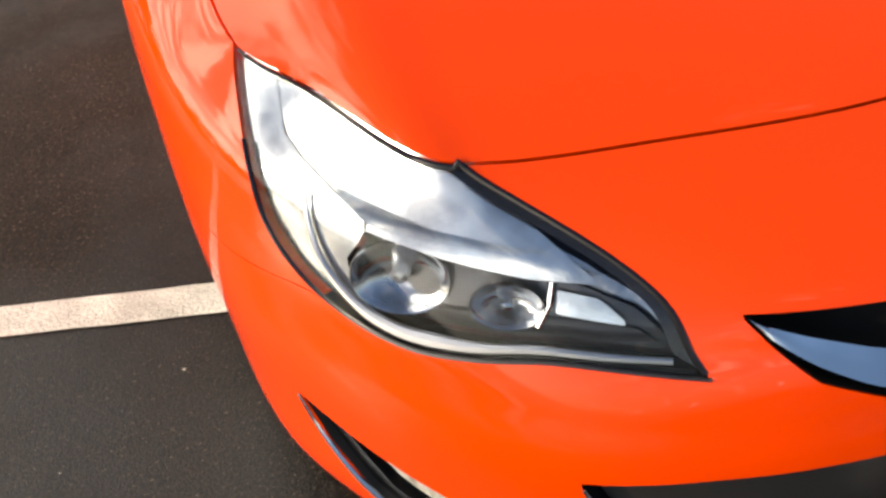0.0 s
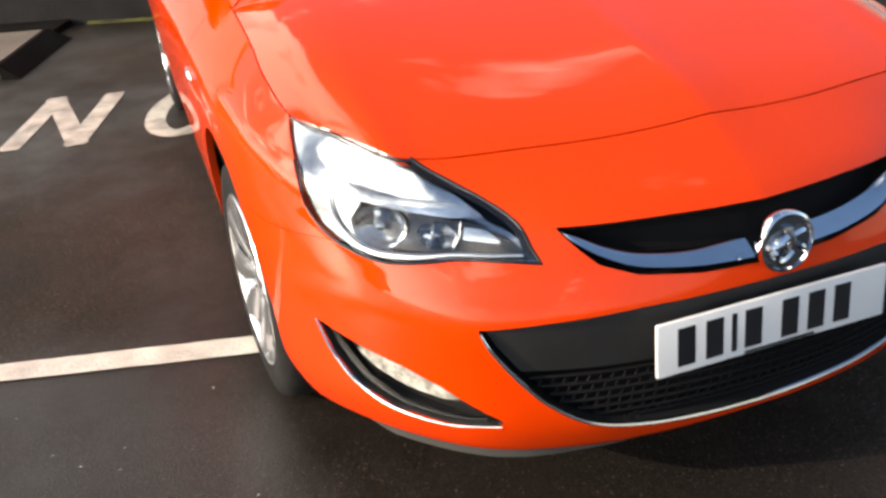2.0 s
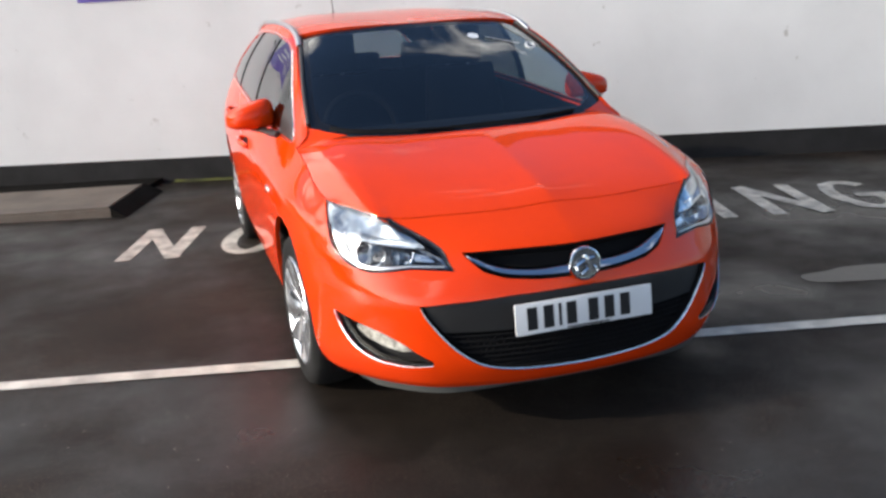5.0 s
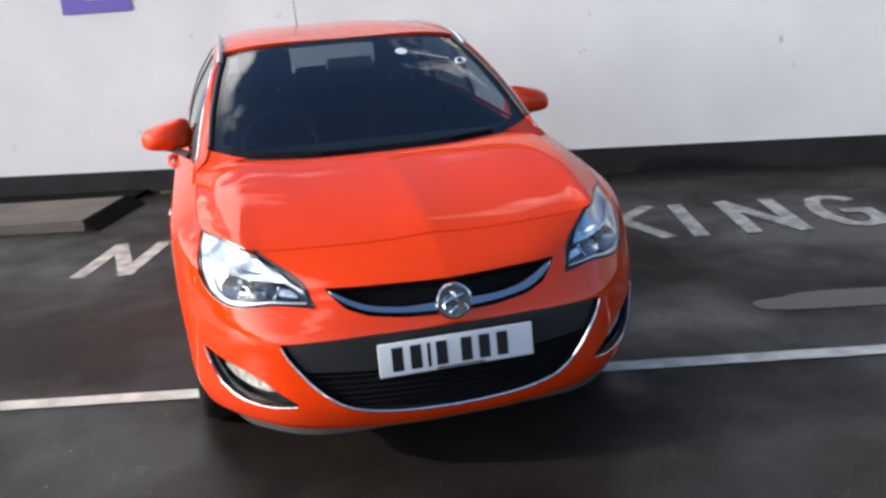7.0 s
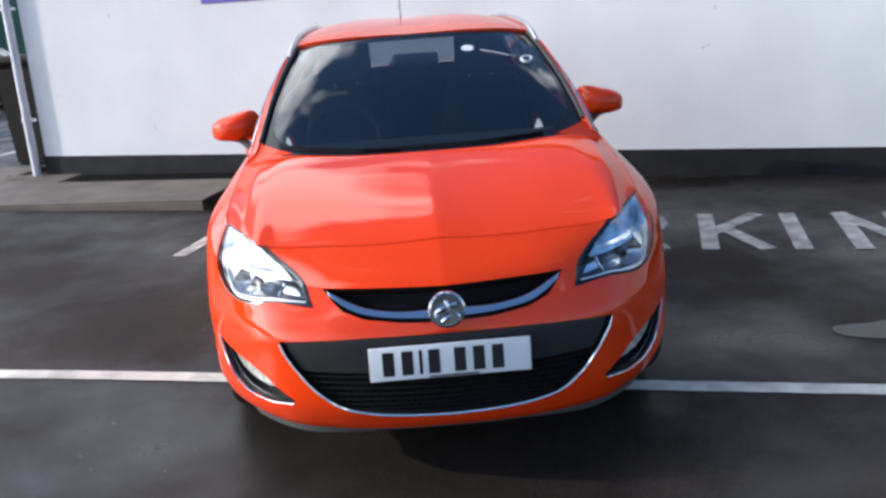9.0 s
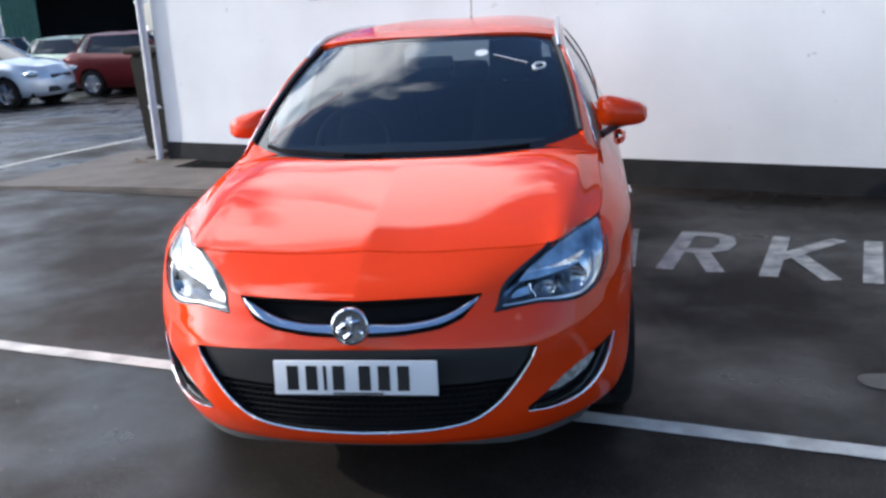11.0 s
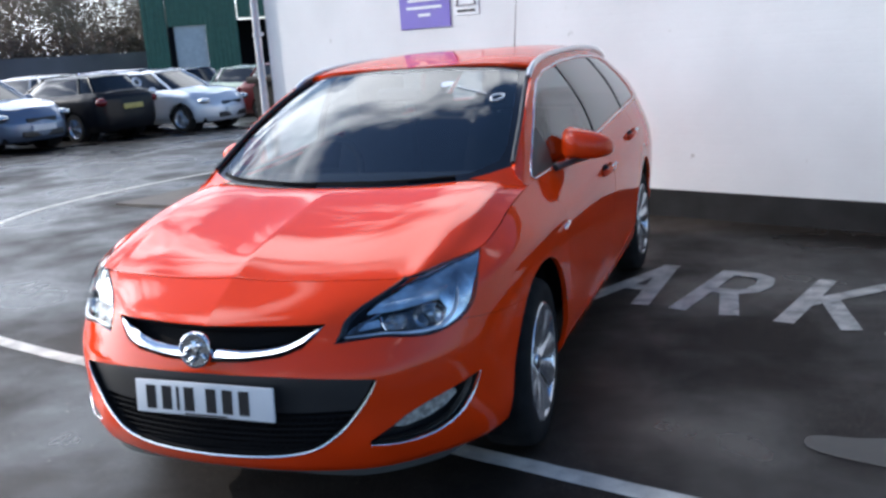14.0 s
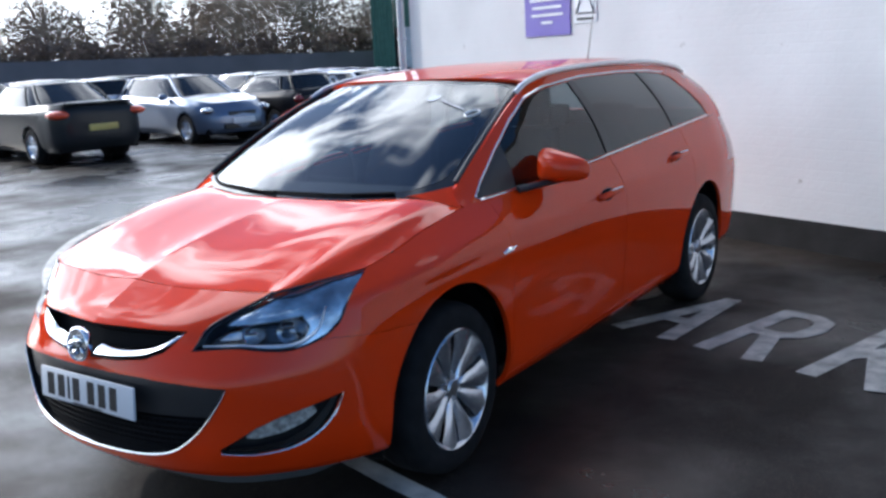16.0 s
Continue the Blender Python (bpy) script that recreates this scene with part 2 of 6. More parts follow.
def grid_faces(nr, nc):
    return [(r * nc + c, r * nc + c + 1, (r + 1) * nc + c + 1, (r + 1) * nc + c) for r in range(nr - 1) for c in range(nc - 1)]


def coons(c0, c1, d0, d1, ease=1.0):
    """A patch of points between curves c0, c1 (along u, at v=0 and 1) and d0, d1 (along v, at u=0 and 1): array (nv, nu, 3)."""
    nu, nv = len(c0), len(d0)
    u, v = np.linspace(0, 1, nu)[None, :, None], np.linspace(0, 1, nv)[:, None, None]
    lin = (1 - v) * c0[None] + v * c1[None]
    u = u ** ease      # eased, the middle line stays free of a crease
    lin = lin + (1 - u) * d0[:, None] + u * d1[:, None]
    return lin - ((1 - u) * (1 - v) * c0[0] + u * (1 - v) * c0[-1] + (1 - u) * v * c1[0] + u * v * c1[-1])


def poly_inside(poly, p):
    poly = np.asarray(poly)
    x, y = p[:, 0], p[:, 1]
    inside = np.zeros(len(p), bool)
    for (x0, y0), (x1, y1) in zip(poly, np.roll(poly, -1, 0)):
        if y0 != y1:
            inside ^= ((y0 > y) != (y1 > y)) & (x < (x1 - x0) * (y - y0) / (y1 - y0) + x0)
    return inside


def poly_snap(poly, p):
    """The nearest points of a polygon's outline."""
    poly = np.asarray(poly, float)
    best, dist = p.copy(), np.full(len(p), 1e9)
    for a, b in zip(poly, np.roll(poly, -1, 0)):
        ab = b - a
        t = np.clip(((p - a) @ ab) / max(ab @ ab, 1e-12), 0, 1)
        q = a + t[:, None] * ab
        d = np.hypot(*(q - p).T)
        near = d < dist
        best[near], dist[near] = q[near], d[near]
    return best


class Skin:
    """A grid of points (rows, cols, 3) with a flat coordinate pair for each, from which panels are cut."""

    def __init__(self, grid, flat, place):
        self.nr, self.nc = grid.shape[:2]
        self.p, self.f = grid.reshape(-1, 3).copy(), flat.reshape(-1, 2).copy()
        self.faces = np.array(grid_faces(self.nr, self.nc))
        self.owner = np.zeros(len(self.faces), int)
        self.place = place
        self.names = ["rest"]

    def cut(self, name, poly):
        """Gives the faces inside a polygon of the flat coordinates to a piece of that name, with a clean edge."""
        centre = self.f[self.faces].mean(1)
        inside = poly_inside(poly, centre) & (self.owner == 0)
        self.names.append(name)
        self.owner[inside] = len(self.names) - 1
        a = np.zeros(len(self.p), bool); b = a.copy()
        a[self.faces[inside].ravel()] = True
        b[self.faces[~inside].ravel()] = True
        b[:] = False
        b[self.faces[(self.owner == 0)].ravel()] = True
        edge = np.flatnonzero(a & b)
        if len(edge):
            to = poly_snap(poly, self.f[edge])
            self.f[edge] = to
            self.p[edge] = self.place(to)

    def assign(self, name, test):
        """Gives still free faces to a piece by a test on row, column and centre."""
        centre, flat = self.p[self.faces].mean(1), self.f[self.faces].mean(1)
        r, c = np.divmod(np.arange(len(self.faces)), self.nc - 1)
        ok = test(r, c, centre, flat) & (self.owner == 0)
        self.names.append(name)
        self.owner[ok] = len(self.names) - 1

    def piece(self, name, gap=0.0, lip=0.0, push=0.0, mirror=False, both=False):
        """Points and faces of one piece: its free edges drawn in by gap and turned inwards by lip."""
        fs = self.faces[self.owner == self.names.index(name)]
        used, inv = np.unique(fs, return_inverse=True)
        v, f = self.p[used].copy(), inv.reshape(-1, 4)
        return finish(v, f, gap, lip, push, mirror, both)


def normals_of(v, f):
    n = np.zeros_like(v)
    fn = np.cross(v[f[:, 2]] - v[f[:, 0]], v[f[:, 3]] - v[f[:, 1]])
    for k in range(4):
        np.add.at(n, f[:, k], fn)
    return n / np.maximum(np.linalg.norm(n, axis=1, keepdims=True), 1e-12)


def finish(v, f, gap=0.0, lip=0.0, push=0.0, mirror=False, both=False):
    n = normals_of(v, f)
    count = {}
    for q in f:
        for k in range(4):
            a, b = int(q[k]), int(q[(k + 1) % 4])
            count[(min(a, b), max(a, b))] = count.get((min(a, b), max(a, b)), []) + [(a, b)]
    free = [e[0] for e in count.values() if len(e) == 1]
    if both:  # the middle line is no edge
        free = [(a, b) for a, b in free if not (abs(v[a][0]) < 2e-3 and abs(v[b][0]) < 2e-3)]
    rim = sorted({i for e in free for i in e})
    if gap and rim:
        inner = np.zeros_like(v)
        for a, b in free:
            d = v[b] - v[a]
            d /= max(np.linalg.norm(d), 1e-9)
            into = np.cross(n[a] + n[b], d)
            into /= max(np.linalg.norm(into), 1e-9)
            inner[a] += into; inner[b] += into
        ln = np.linalg.norm(inner[rim], axis=1, keepdims=True)
        v[rim] += gap * inner[rim] / np.maximum(ln, 1e-9)
        if both:
            v[np.abs(v[:, 0]) < gap * 1.5, 0] = 0
    if push:
        v = v + push * n
    faces = [tuple(int(i) for i in q) for q in f]
    if lip and rim:
        at = {i: len(v) + k for k, i in enumerate(rim)}
        low = v[rim] - lip * n[rim]
        if both:
            low[np.abs(v[rim][:, 0]) < 1e-6, 0] = 0
        v = np.vstack([v, low])
        faces += [(b, a, at[a], at[b]) for a, b in free]
    if mirror or both:
        w = v * (-1, 1, 1)
        if mirror:
            return w, [q[::-1] for q in faces]
        flip = [tuple(i + len(v) for i in q[::-1]) for q in faces]
        allv = np.vstack([v, w])
        mid = np.abs(allv[:, 0]) < 1e-6
        to = np.arange(len(allv))
        to[len(v):][mid[len(v):]] = np.arange(len(v))[mid[:len(v)]]
        faces = [tuple(int(to[i]) for i in q) for q in faces + flip]
        keep, inv = np.unique(np.array([i for q in faces for i in q]), return_inverse=True)
        out, k = [], 0
        for q in faces:
            out.append(tuple(int(i) for i in inv[k:k + len(q)])); k += len(q)
        return allv[keep], out
    return v, faces

# ---------------------------------------------------------------- the car's surfaces (half, x > 0; nose towards -y)
BASE = np.array([(0, 0), (.1, .0025), (.2, .010), (.4, .050), (.56, .118), (.68, .225), (.775, .350), (.841, .473), (.876, .625), (.894, .855), (.901, 1.2),
                 (.904, 1.8), (.906, 2.4), (.903, 3.0), (.893, 3.6), (.865, 4.1), (.80, 4.42), (.66, 4.58), (.4, 4.65), (0, 4.68)])
KNOT = np.r_[0, np.cumsum(np.hypot(*np.diff(BASE, axis=0).T))]
TAN = np.gradient(BASE, KNOT, axis=0)
TAN /= np.linalg.norm(TAN, axis=1, keepdims=True)
OUT = np.c_[TAN[:, 1], -TAN[:, 0]]
AT = [0, 4, 7, 9, 12, 15, 19]
LEVELS = [  # heights and insets at the nose, corner, side and tail
    ((.232, .230, .226, .210, .200, .210, .250), (.055, .055, .055, .07, .10, .10, .08)),
    ((.265, .263, .256, .258, .260, .280, .320), (.026, .028, .030, .038, .050, .045, .02)),
    ((.330, .335, .330, .340, .345, .360, .400), (.000, .002, .006, .014, .030, .024, .00)),
    ((.440, .440, .440, .460, .480, .500, .520), (.000, .000, .002, .004, .018, .012, .00)),
    ((.548, .552, .560, .585, .620, .620, .620), (.000, .000, .000, .000, .006, .002, .00)),
    ((.615, .620, .650, .685, .740, .740, .740), (.010, .026, .010, .000, .000, .000, .00)),
    ((.680, .680, .720, .765, .830, .830, .850), (.032, .058, .024, .004, .004, .006, .02)),
    ((.740, .738, .790, .835, .905, .925, .950), (.075, .095, .050, .022, .026, .030, .05)),
]
EDGE = np.array([(0, .240, .829), (.1, .242, .823), (.2, .247, .820), (.4, .277, .820), (.558, .311, .8205), (.633, .346, .832), (.700, .480, .846), (.763, .592, .862),
                 (.778, .75, .893), (.775, .92, .930), (.775, 1.22, .972), (.802, 1.8, .985), (.812, 2.4, 1.020), (.805, 3.0, 1.050), (.792, 3.6, 1.075),
                 (.762, 4.1, 1.090), (.70, 4.38, 1.10), (.58, 4.52, 1.10), (.35, 4.585, 1.10), (0, 4.61, 1.10)])


def ring_lines():
    ks = np.arange(len(BASE))
    lines = []
    for zs, ins in LEVELS:
        z, i = np.interp(ks, AT, zs), np.interp(ks, AT, ins)
        xy = BASE - OUT * i[:, None]
        xy[0, 0] = xy[-1, 0] = 0
        lines.append(np.c_[xy, z])
    return np.array(lines + [EDGE])


def side_skin(cols, rows):
    lines = ring_lines()
    along = np.stack([hermite(KNOT, line, cols) for line in lines])        # level, col, 3
    grid = hermite(np.arange(len(lines)), along, rows)
    grid[:, 0, 0] = 0
    grid[:, -1, 0] = 0
    flat = np.stack([np.broadcast_to(cols, grid.shape[:2]), grid[..., 2]], -1)

    def place(sz):
        out = np.empty((len(sz), 3))
        for k, (s, z) in enumerate(sz):
            j = int(np.clip(np.searchsorted(cols, s) - 1, 0, len(cols) - 2))
            t = (s - cols[j]) / (cols[j + 1] - cols[j])
            a = [np.interp(z, grid[:, j + d, 2], grid[:, j + d, q]) for d in (0, 1) for q in (0, 1)]
            out[k] = (a[0] * (1 - t) + a[2] * t, a[1] * (1 - t) + a[3] * t, z)
        return out

    return Skin(grid, flat, place), place


def s_of_y(y):
    """Arc length on the car's side at a distance from the nose."""
    return float(np.interp(y, BASE[6:16, 1], KNOT[6:16]))

# ---------------------------------------------------------------- the orange estate car
SMOKECHROME = mat("smoked_chrome", (.075, .077, .082), rough=.22, metal=1.0, vary=.45, scale=22, bump=.12, bump_scale=20)
FOGGLASS = mat("fog_glass", (.40, .395, .36), rough=.16, coat=1.0, vary=.6, scale=40)
BADGEFIELD = mat("badge_field", (.28, .285, .30), rough=.2, metal=1.0, vary=.2, scale=40)
TRIM = mat("satin_trim", (.12, .122, .12), rough=.22, metal=1.0, vary=.15, scale=30)
LIPGREY = mat("lip_grey", (.07, .073, .07), rough=.55, vary=.15)
car = thing("car", "bright orange five-door estate car with chrome trim, parked on wet tarmac", "car")
FWY, RWY, HUBZ, HUBS = 0.945, 3.632, 0.325, s_of_y(0.945)
cols = np.r_[np.arange(0, 1.33, 0.007), np.arange(1.33, 1.95, 0.014), np.arange(1.95, 3.7, 0.035), np.arange(3.7, 5.0, 0.022), np.linspace(5.0, KNOT[-1], 30)]
skin, on_side = side_skin(cols, np.linspace(0, 8, 89))


def on_skin(s, z, depth=0.0):
    """A point of the car's side or nose, sunk by depth below its surface."""
    q = on_side(np.array([(s, z), (s + 0.01, z), (s, z + 0.01)]))
    n = np.cross(q[1] - q[0], q[2] - q[0])
    return q[0] - depth * n / np.linalg.norm(n)


def circle(cx, cz, r, n=64):
    a = np.arange(n) / n * 2 * math.pi
    return np.c_[cx + r * np.cos(a), cz + r * np.sin(a)]


def smooth_line(pts, n):
    pts = np.array(pts, float)
    k = np.r_[0, np.cumsum(np.hypot(*np.diff(pts, axis=0).T))]
    return [tuple(p) for p in hermite(k, pts, np.linspace(0, k[-1], n))]


LAMP_LOW = smooth_line([(.452, .664), (.53, .668), (.62, .669), (.70, .659), (.77, .653), (.85, .663), (.92, .688), (.975, .728), (1.015, .785), (1.040, .845)], 60)
LAMP_HIGH = smooth_line([(.646, .826), (.628, .816), (.59, .794), (.545, .763), (.512, .734), (.485, .702), (.458, .669)], 30)
HEADLAMP = LAMP_LOW + [(1.046, .95), (.660, .95)] + LAMP_HIGH
SLOT = [(-.02, .613), (.15, .617), (.27, .631), (.345, .656), (.430, .720), (.2, .721), (-.02, .720)]
MOUTH = [(-.02, .578), (.26, .574), (.45, .562), (.577, .551), (.555, .51), (.50, .435), (.44, .375), (.36, .328), (.25, .304), (-.02, .292)]
FOG = [(.945, .492), (.83, .464), (.74, .444), (.66, .415), (.535, .345), (.545, .330), (.65, .325), (.76, .335), (.85, .37), (.91, .425)]
ARCH_F, ARCH_R = (np.array([(a_, z_ + .075 * max(0, z_ - HUBZ)) for a_, z_ in circle(c_, HUBZ, .378)]) for c_ in (HUBS, s_of_y(RWY)))
TAIL = [(s_of_y(4.1) + .02, .80), (5.55, .76), (5.55, 1.06), (s_of_y(4.1) + .12, 1.06)]
for name, poly in (("headlamp", HEADLAMP), ("slot", SLOT), ("mouth", MOUTH), ("fog", FOG), ("arch", ARCH_F), ("arch_rear", ARCH_R), ("tail", TAIL)):
    skin.cut(name, poly)
S_DOOR, S_B, S_C, S_Q = s_of_y(1.33), s_of_y(2.44), s_of_y(3.42), s_of_y(4.05)
skin.cut("bumper", [(-.05, .0), (HUBS, .0), (HUBS, .648), (1.20, .655), (.93, .674), (.80, .674), (.80, 1.2), (-.05, 1.2)])
skin.assign("sill", lambda r, c, p, f: (f[:, 0] > HUBS) & (f[:, 0] < s_of_y(RWY)) & (r < 13))
skin.assign("wing", lambda r, c, p, f: f[:, 0] < S_DOOR)
skin.assign("front_door", lambda r, c, p, f: f[:, 0] < S_B)
skin.assign("rear_door", lambda r, c, p, f: f[:, 0] < S_C)
skin.assign("rear_bumper", lambda r, c, p, f: (f[:, 0] > S_Q) & (r < 52))
skin.assign("tailgate", lambda r, c, p, f: f[:, 0] > 5.5)
skin.assign("quarter", lambda r, c, p, f: r > -1)


def panel(name, piece, material=PAINT, parent=car, label="", **kw):
    v, f = skin.piece(piece, **kw)
    return link(name, v, f, material, parent, label)


panel("front_bumper", "bumper", gap=.0007, lip=.004, both=True)
panel("rear_bumper", "rear_bumper", gap=.0018, lip=.02, both=True)
panel("tailgate", "tailgate", gap=.0018, lip=.02, both=True)
doors = {}
for side in (False, True):
    panel("wing", "wing", gap=.0007, lip=.02, mirror=side)
    panel("sill", "sill", gap=.0010, lip=.02, mirror=side)
    panel("quarter_panel", "quarter", gap=.0018, lip=.02, mirror=side)
    doors["front", side] = panel("front_door", "front_door", gap=.0018, lip=.02, mirror=side)
    doors["rear", side] = panel("rear_door", "rear_door", gap=.0018, lip=.02, mirror=side)
    panel("tail_lamp", "tail", REDLENS, label="red tail lamp", gap=.002, lip=.02, mirror=side)

# dark shell behind the panel gaps
coarse = np.r_[np.arange(0, 1.4, 0.03), np.arange(1.4, KNOT[-1], 0.05), KNOT[-1]]
under, _ = side_skin(coarse, np.linspace(0, 8, 25))
for name, poly in (("a", HEADLAMP), ("b", SLOT), ("c", MOUTH), ("d", FOG), ("e", circle(HUBS, HUBZ, .43)), ("f", circle(s_of_y(RWY), HUBZ, .43))):
    under.cut(name, poly)
v, f = under.piece("rest", push=-.024, both=True)
link("inner_shell", v, f, VOIDBLACK, car)

# bonnet: four-sided patch, creased along its middle
BK = KNOT[7]
nu, nv = 70, 90
front = hermite(KNOT, EDGE, np.linspace(0, BK, nu))
side_ = hermite(KNOT, EDGE, np.linspace(BK, KNOT[10] - .05, nv))
mid = hermite([.240, .33, .45, .7, 1.015], np.array([(0, .240, .829), (0, .33, .857), (0, .45, .884), (0, .7, .933), (0, 1.015, .997)]), .240 + .775 * np.linspace(0, 1, nv) ** 1.12)
rear = hermite([0, .3, .6, 1], np.array([(0, 1.015, .997), (.3, 1.035, .998), (.58, 1.112, 1.006), side_[-1]]), np.linspace(0, 1, nu))
patch = coons(front, rear, mid, side_)
uu, vv = np.meshgrid(np.linspace(0, 1, nu), np.linspace(0, 1, nv))
patch[..., 2] += .115 * uu**2 * (1 - uu) * np.sin(math.pi * np.clip(vv, 0, 1)) ** .7
patch[..., 2] += .014 * (1 - uu) ** 2 * np.sin(math.pi * np.clip(vv, 0, 1)) ** .6
# a crease along the middle, fading backwards
patch[..., 2] += .008 * np.clip(1 - (np.sqrt(patch[..., 0] ** 2 + .022 ** 2) - .022) / .32, 0, 1) * ((1 - vv) ** .45 - (1 - vv))
# two soft ridges run back from the lamps
patch[..., 2] += .007 * np.exp(-((uu - .84 + .03 * vv) / .07) ** 2) * np.sin(math.pi * vv)
patch[:, 0, 0] = 0
v, f = finish(patch.reshape(-1, 3), np.array(grid_faces(nv, nu)), gap=.003, lip=.02, both=True)
link("bonnet", v, f, PAINT, car)
inner = patch[3:-6, :-6]
v, f = finish(inner.reshape(-1, 3), np.array(grid_faces(inner.shape[0], inner.shape[1])), push=-.028, both=True)
link("bonnet_liner", v, f, VOIDBLACK, car)

# windscreen with its black border
wb = hermite([-.35, 0, .35, .6, .70], np.array([(-.35, 1.06, .998), (0, 1.03, .992), (.35, 1.06, .998), (.6, 1.145, 1.018), (.70, 1.235, 1.04)]), np.linspace(0, .70, 40))
wt = hermite([-.3, 0, .3, .5, .575], np.array([(-.3, 1.95, 1.426), (0, 1.93, 1.432), (.3, 1.95, 1.426), (.5, 1.99, 1.41), (.575, 2.03, 1.396)]), np.linspace(0, .575, 40))
wm = hermite([0, .5, 1], np.array([wb[0], (0, 1.47, 1.232), wt[0]]), np.linspace(0, 1, 50))
wside = hermite([0, .33, .68, 1], np.array([wb[-1], (.665, 1.5, 1.183), (.617, 1.785, 1.312), wt[-1]]), np.linspace(0, 1, 50))
pane = coons(wb, wt, wm, wside, 1.8)
pane[:, 0, 0] = 0
fl = np.stack(np.meshgrid(np.linspace(0, 1, 40), np.linspace(0, 1, 50)), -1)


def on_pane(uv):
    out = []
    for u, w in uv:
        a, b = u * 39, w * 49
        i, j = min(int(a), 38), min(int(b), 48)
        a, b = a - i, b - j
        out.append((pane[j, i] * (1 - a) + pane[j, i + 1] * a) * (1 - b) + (pane[j + 1, i] * (1 - a) + pane[j + 1, i + 1] * a) * b)
    return np.array(out)


screen = Skin(pane, fl, on_pane)
screen.cut("clear", [(-.05, .045), (.80, .045), (.925, .075), (.955, .16), (.945, .90), (.90, .95), (-.05, .955)])
v, f = screen.piece("clear", both=True, lip=.005)
windscreen = link("windscreen", v, f, SCREEN, car, "clear curved windscreen")
v, f = screen.piece("rest", both=True, lip=.006)
link("border", v, f, GLOSSBLACK, windscreen, "black printed glass border")

# roof, pillars and side glass
UP = np.array([(.728, 1.19, 1.01), (.692, 1.5, 1.190), (.645, 1.785, 1.325), (.606, 2.05, 1.406), (.600, 2.5, 1.440), (.590, 3.0, 1.443), (.575, 3.5, 1.428), (.550, 4.0, 1.384), (.530, 4.30, 1.322)])
LO = np.array([(.772, 1.19, .970), (.802, 1.8, .985), (.812, 2.4, 1.020), (.805, 3.0, 1.050), (.792, 3.6, 1.075), (.762, 4.1, 1.090), (.735, 4.30, 1.095)])
ys = np.arange(1.19, 4.301, .012)
up_, lo_ = hermite(UP[:, 1], UP, ys), hermite(LO[:, 1], LO, ys)
vs = np.linspace(0, 1, 56)[:, None, None]
cabin = lo_[None] * (1 - vs) + up_[None] * vs
cabin[..., 0] += .030 * np.sin(math.pi * vs[..., 0]) * np.clip((ys - 1.19) / .5, 0, 1)[None]


def on_cabin(yz):
    out = []
    for y, z in yz:
        a, b = hermite(LO[:, 1], LO, [y])[0], hermite(UP[:, 1], UP, [y])[0]
        t = (z - a[2]) / (b[2] - a[2])
        out.append((a[0] * (1 - t) + b[0] * t + .030 * math.sin(math.pi * min(max(t, 0), 1)) * min(max((y - 1.19) / .5, 0), 1), y, z))
    return np.array(out)


LOW_EDGE = lambda y: float(np.interp(y, [1.29, 1.8, 2.4, 3.0, 3.5, 3.95], [.985, 1.000, 1.034, 1.064, 1.086, 1.102]))
TOP_EDGE = lambda y: float(np.interp(y, [1.29, 1.35, 1.5, 1.7, 1.9, 2.1, 2.5, 3.0, 3.4, 3.62, 3.72, 3.85, 3.95, 3.975], [.990, 1.040, 1.140, 1.252, 1.335, 1.373, 1.403, 1.405, 1.392, 1.372, 1.345, 1.25, 1.16, 1.11]))
upper = Skin(cabin, cabin[..., 1:].copy(), on_cabin)


def glass_poly(y0, y1, lean0=0.0, lean1=0.0):
    ya, yb = np.linspace(y0, y1, 24), np.linspace(y1 - lean1, y0 - lean0, 40)
    return [(y, LOW_EDGE(y)) for y in ya] + [(y, TOP_EDGE(y)) for y in yb]


GL = {"sail": glass_poly(1.29, 1.56), "front_glass": glass_poly(1.56, 2.42, 0, .07), "rear_glass": glass_poly(2.49, 3.33, .07, .12), "quarter_glass": glass_poly(3.39, 3.97, .12, 0)}
for n_, p_ in GL.items():
    upper.cut(n_, p_)
upper.cut("pillar_b", glass_poly(2.42, 2.49, .07, .07))
upper.cut("pillar_c", glass_poly(3.33, 3.39, .12, .12))
for side in (False, True):
    v, f = upper.piece("rest", lip=.011, mirror=side)
    link("roof_pillar", v, f, PAINT, car)
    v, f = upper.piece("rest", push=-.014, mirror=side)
    link("pillar_lining", v, f, DASH, car, "cabin lining blackened for the shade inside")
    for n_ in ("sail", "pillar_b", "pillar_c"):
        v, f = upper.piece(n_, lip=.01, push=.001, mirror=side)
        link("pillar_trim", v, f, BLACK if n_ == "sail" else GLOSSBLACK, car, "gloss black pillar trim" if n_ != "sail" else "black corner trim behind the mirror")
    for n_, owner in (("front_glass", doors["front", side]), ("rear_glass", doors["rear", side]), ("quarter_glass", car)):
        v, f = upper.piece(n_, push=-.004, mirror=side)
        g_ = link("side_window", v, f, TINT if n_ == "front_glass" else PRIVACY, owner, "tinted side window")
    # bright strip round the side windows
    ring = [on_cabin([(y, LOW_EDGE(y) - .006)])[0] + (.004, 0, 0) for y in np.linspace(3.96, 1.30, 60)]
    ring += [on_cabin([(y, TOP_EDGE(y) + .006)])[0] + (-.001, 0, .0) for y in np.r_[np.linspace(1.285, 1.5, 14), np.linspace(1.53, 3.62, 60)]]
    if side:
        ring = [p * (-1, 1, 1) for p in ring]
    part("window_strip", tube(bmesh.new(), ring, .0048, 8), CHROME, car, "polished bright window surround")

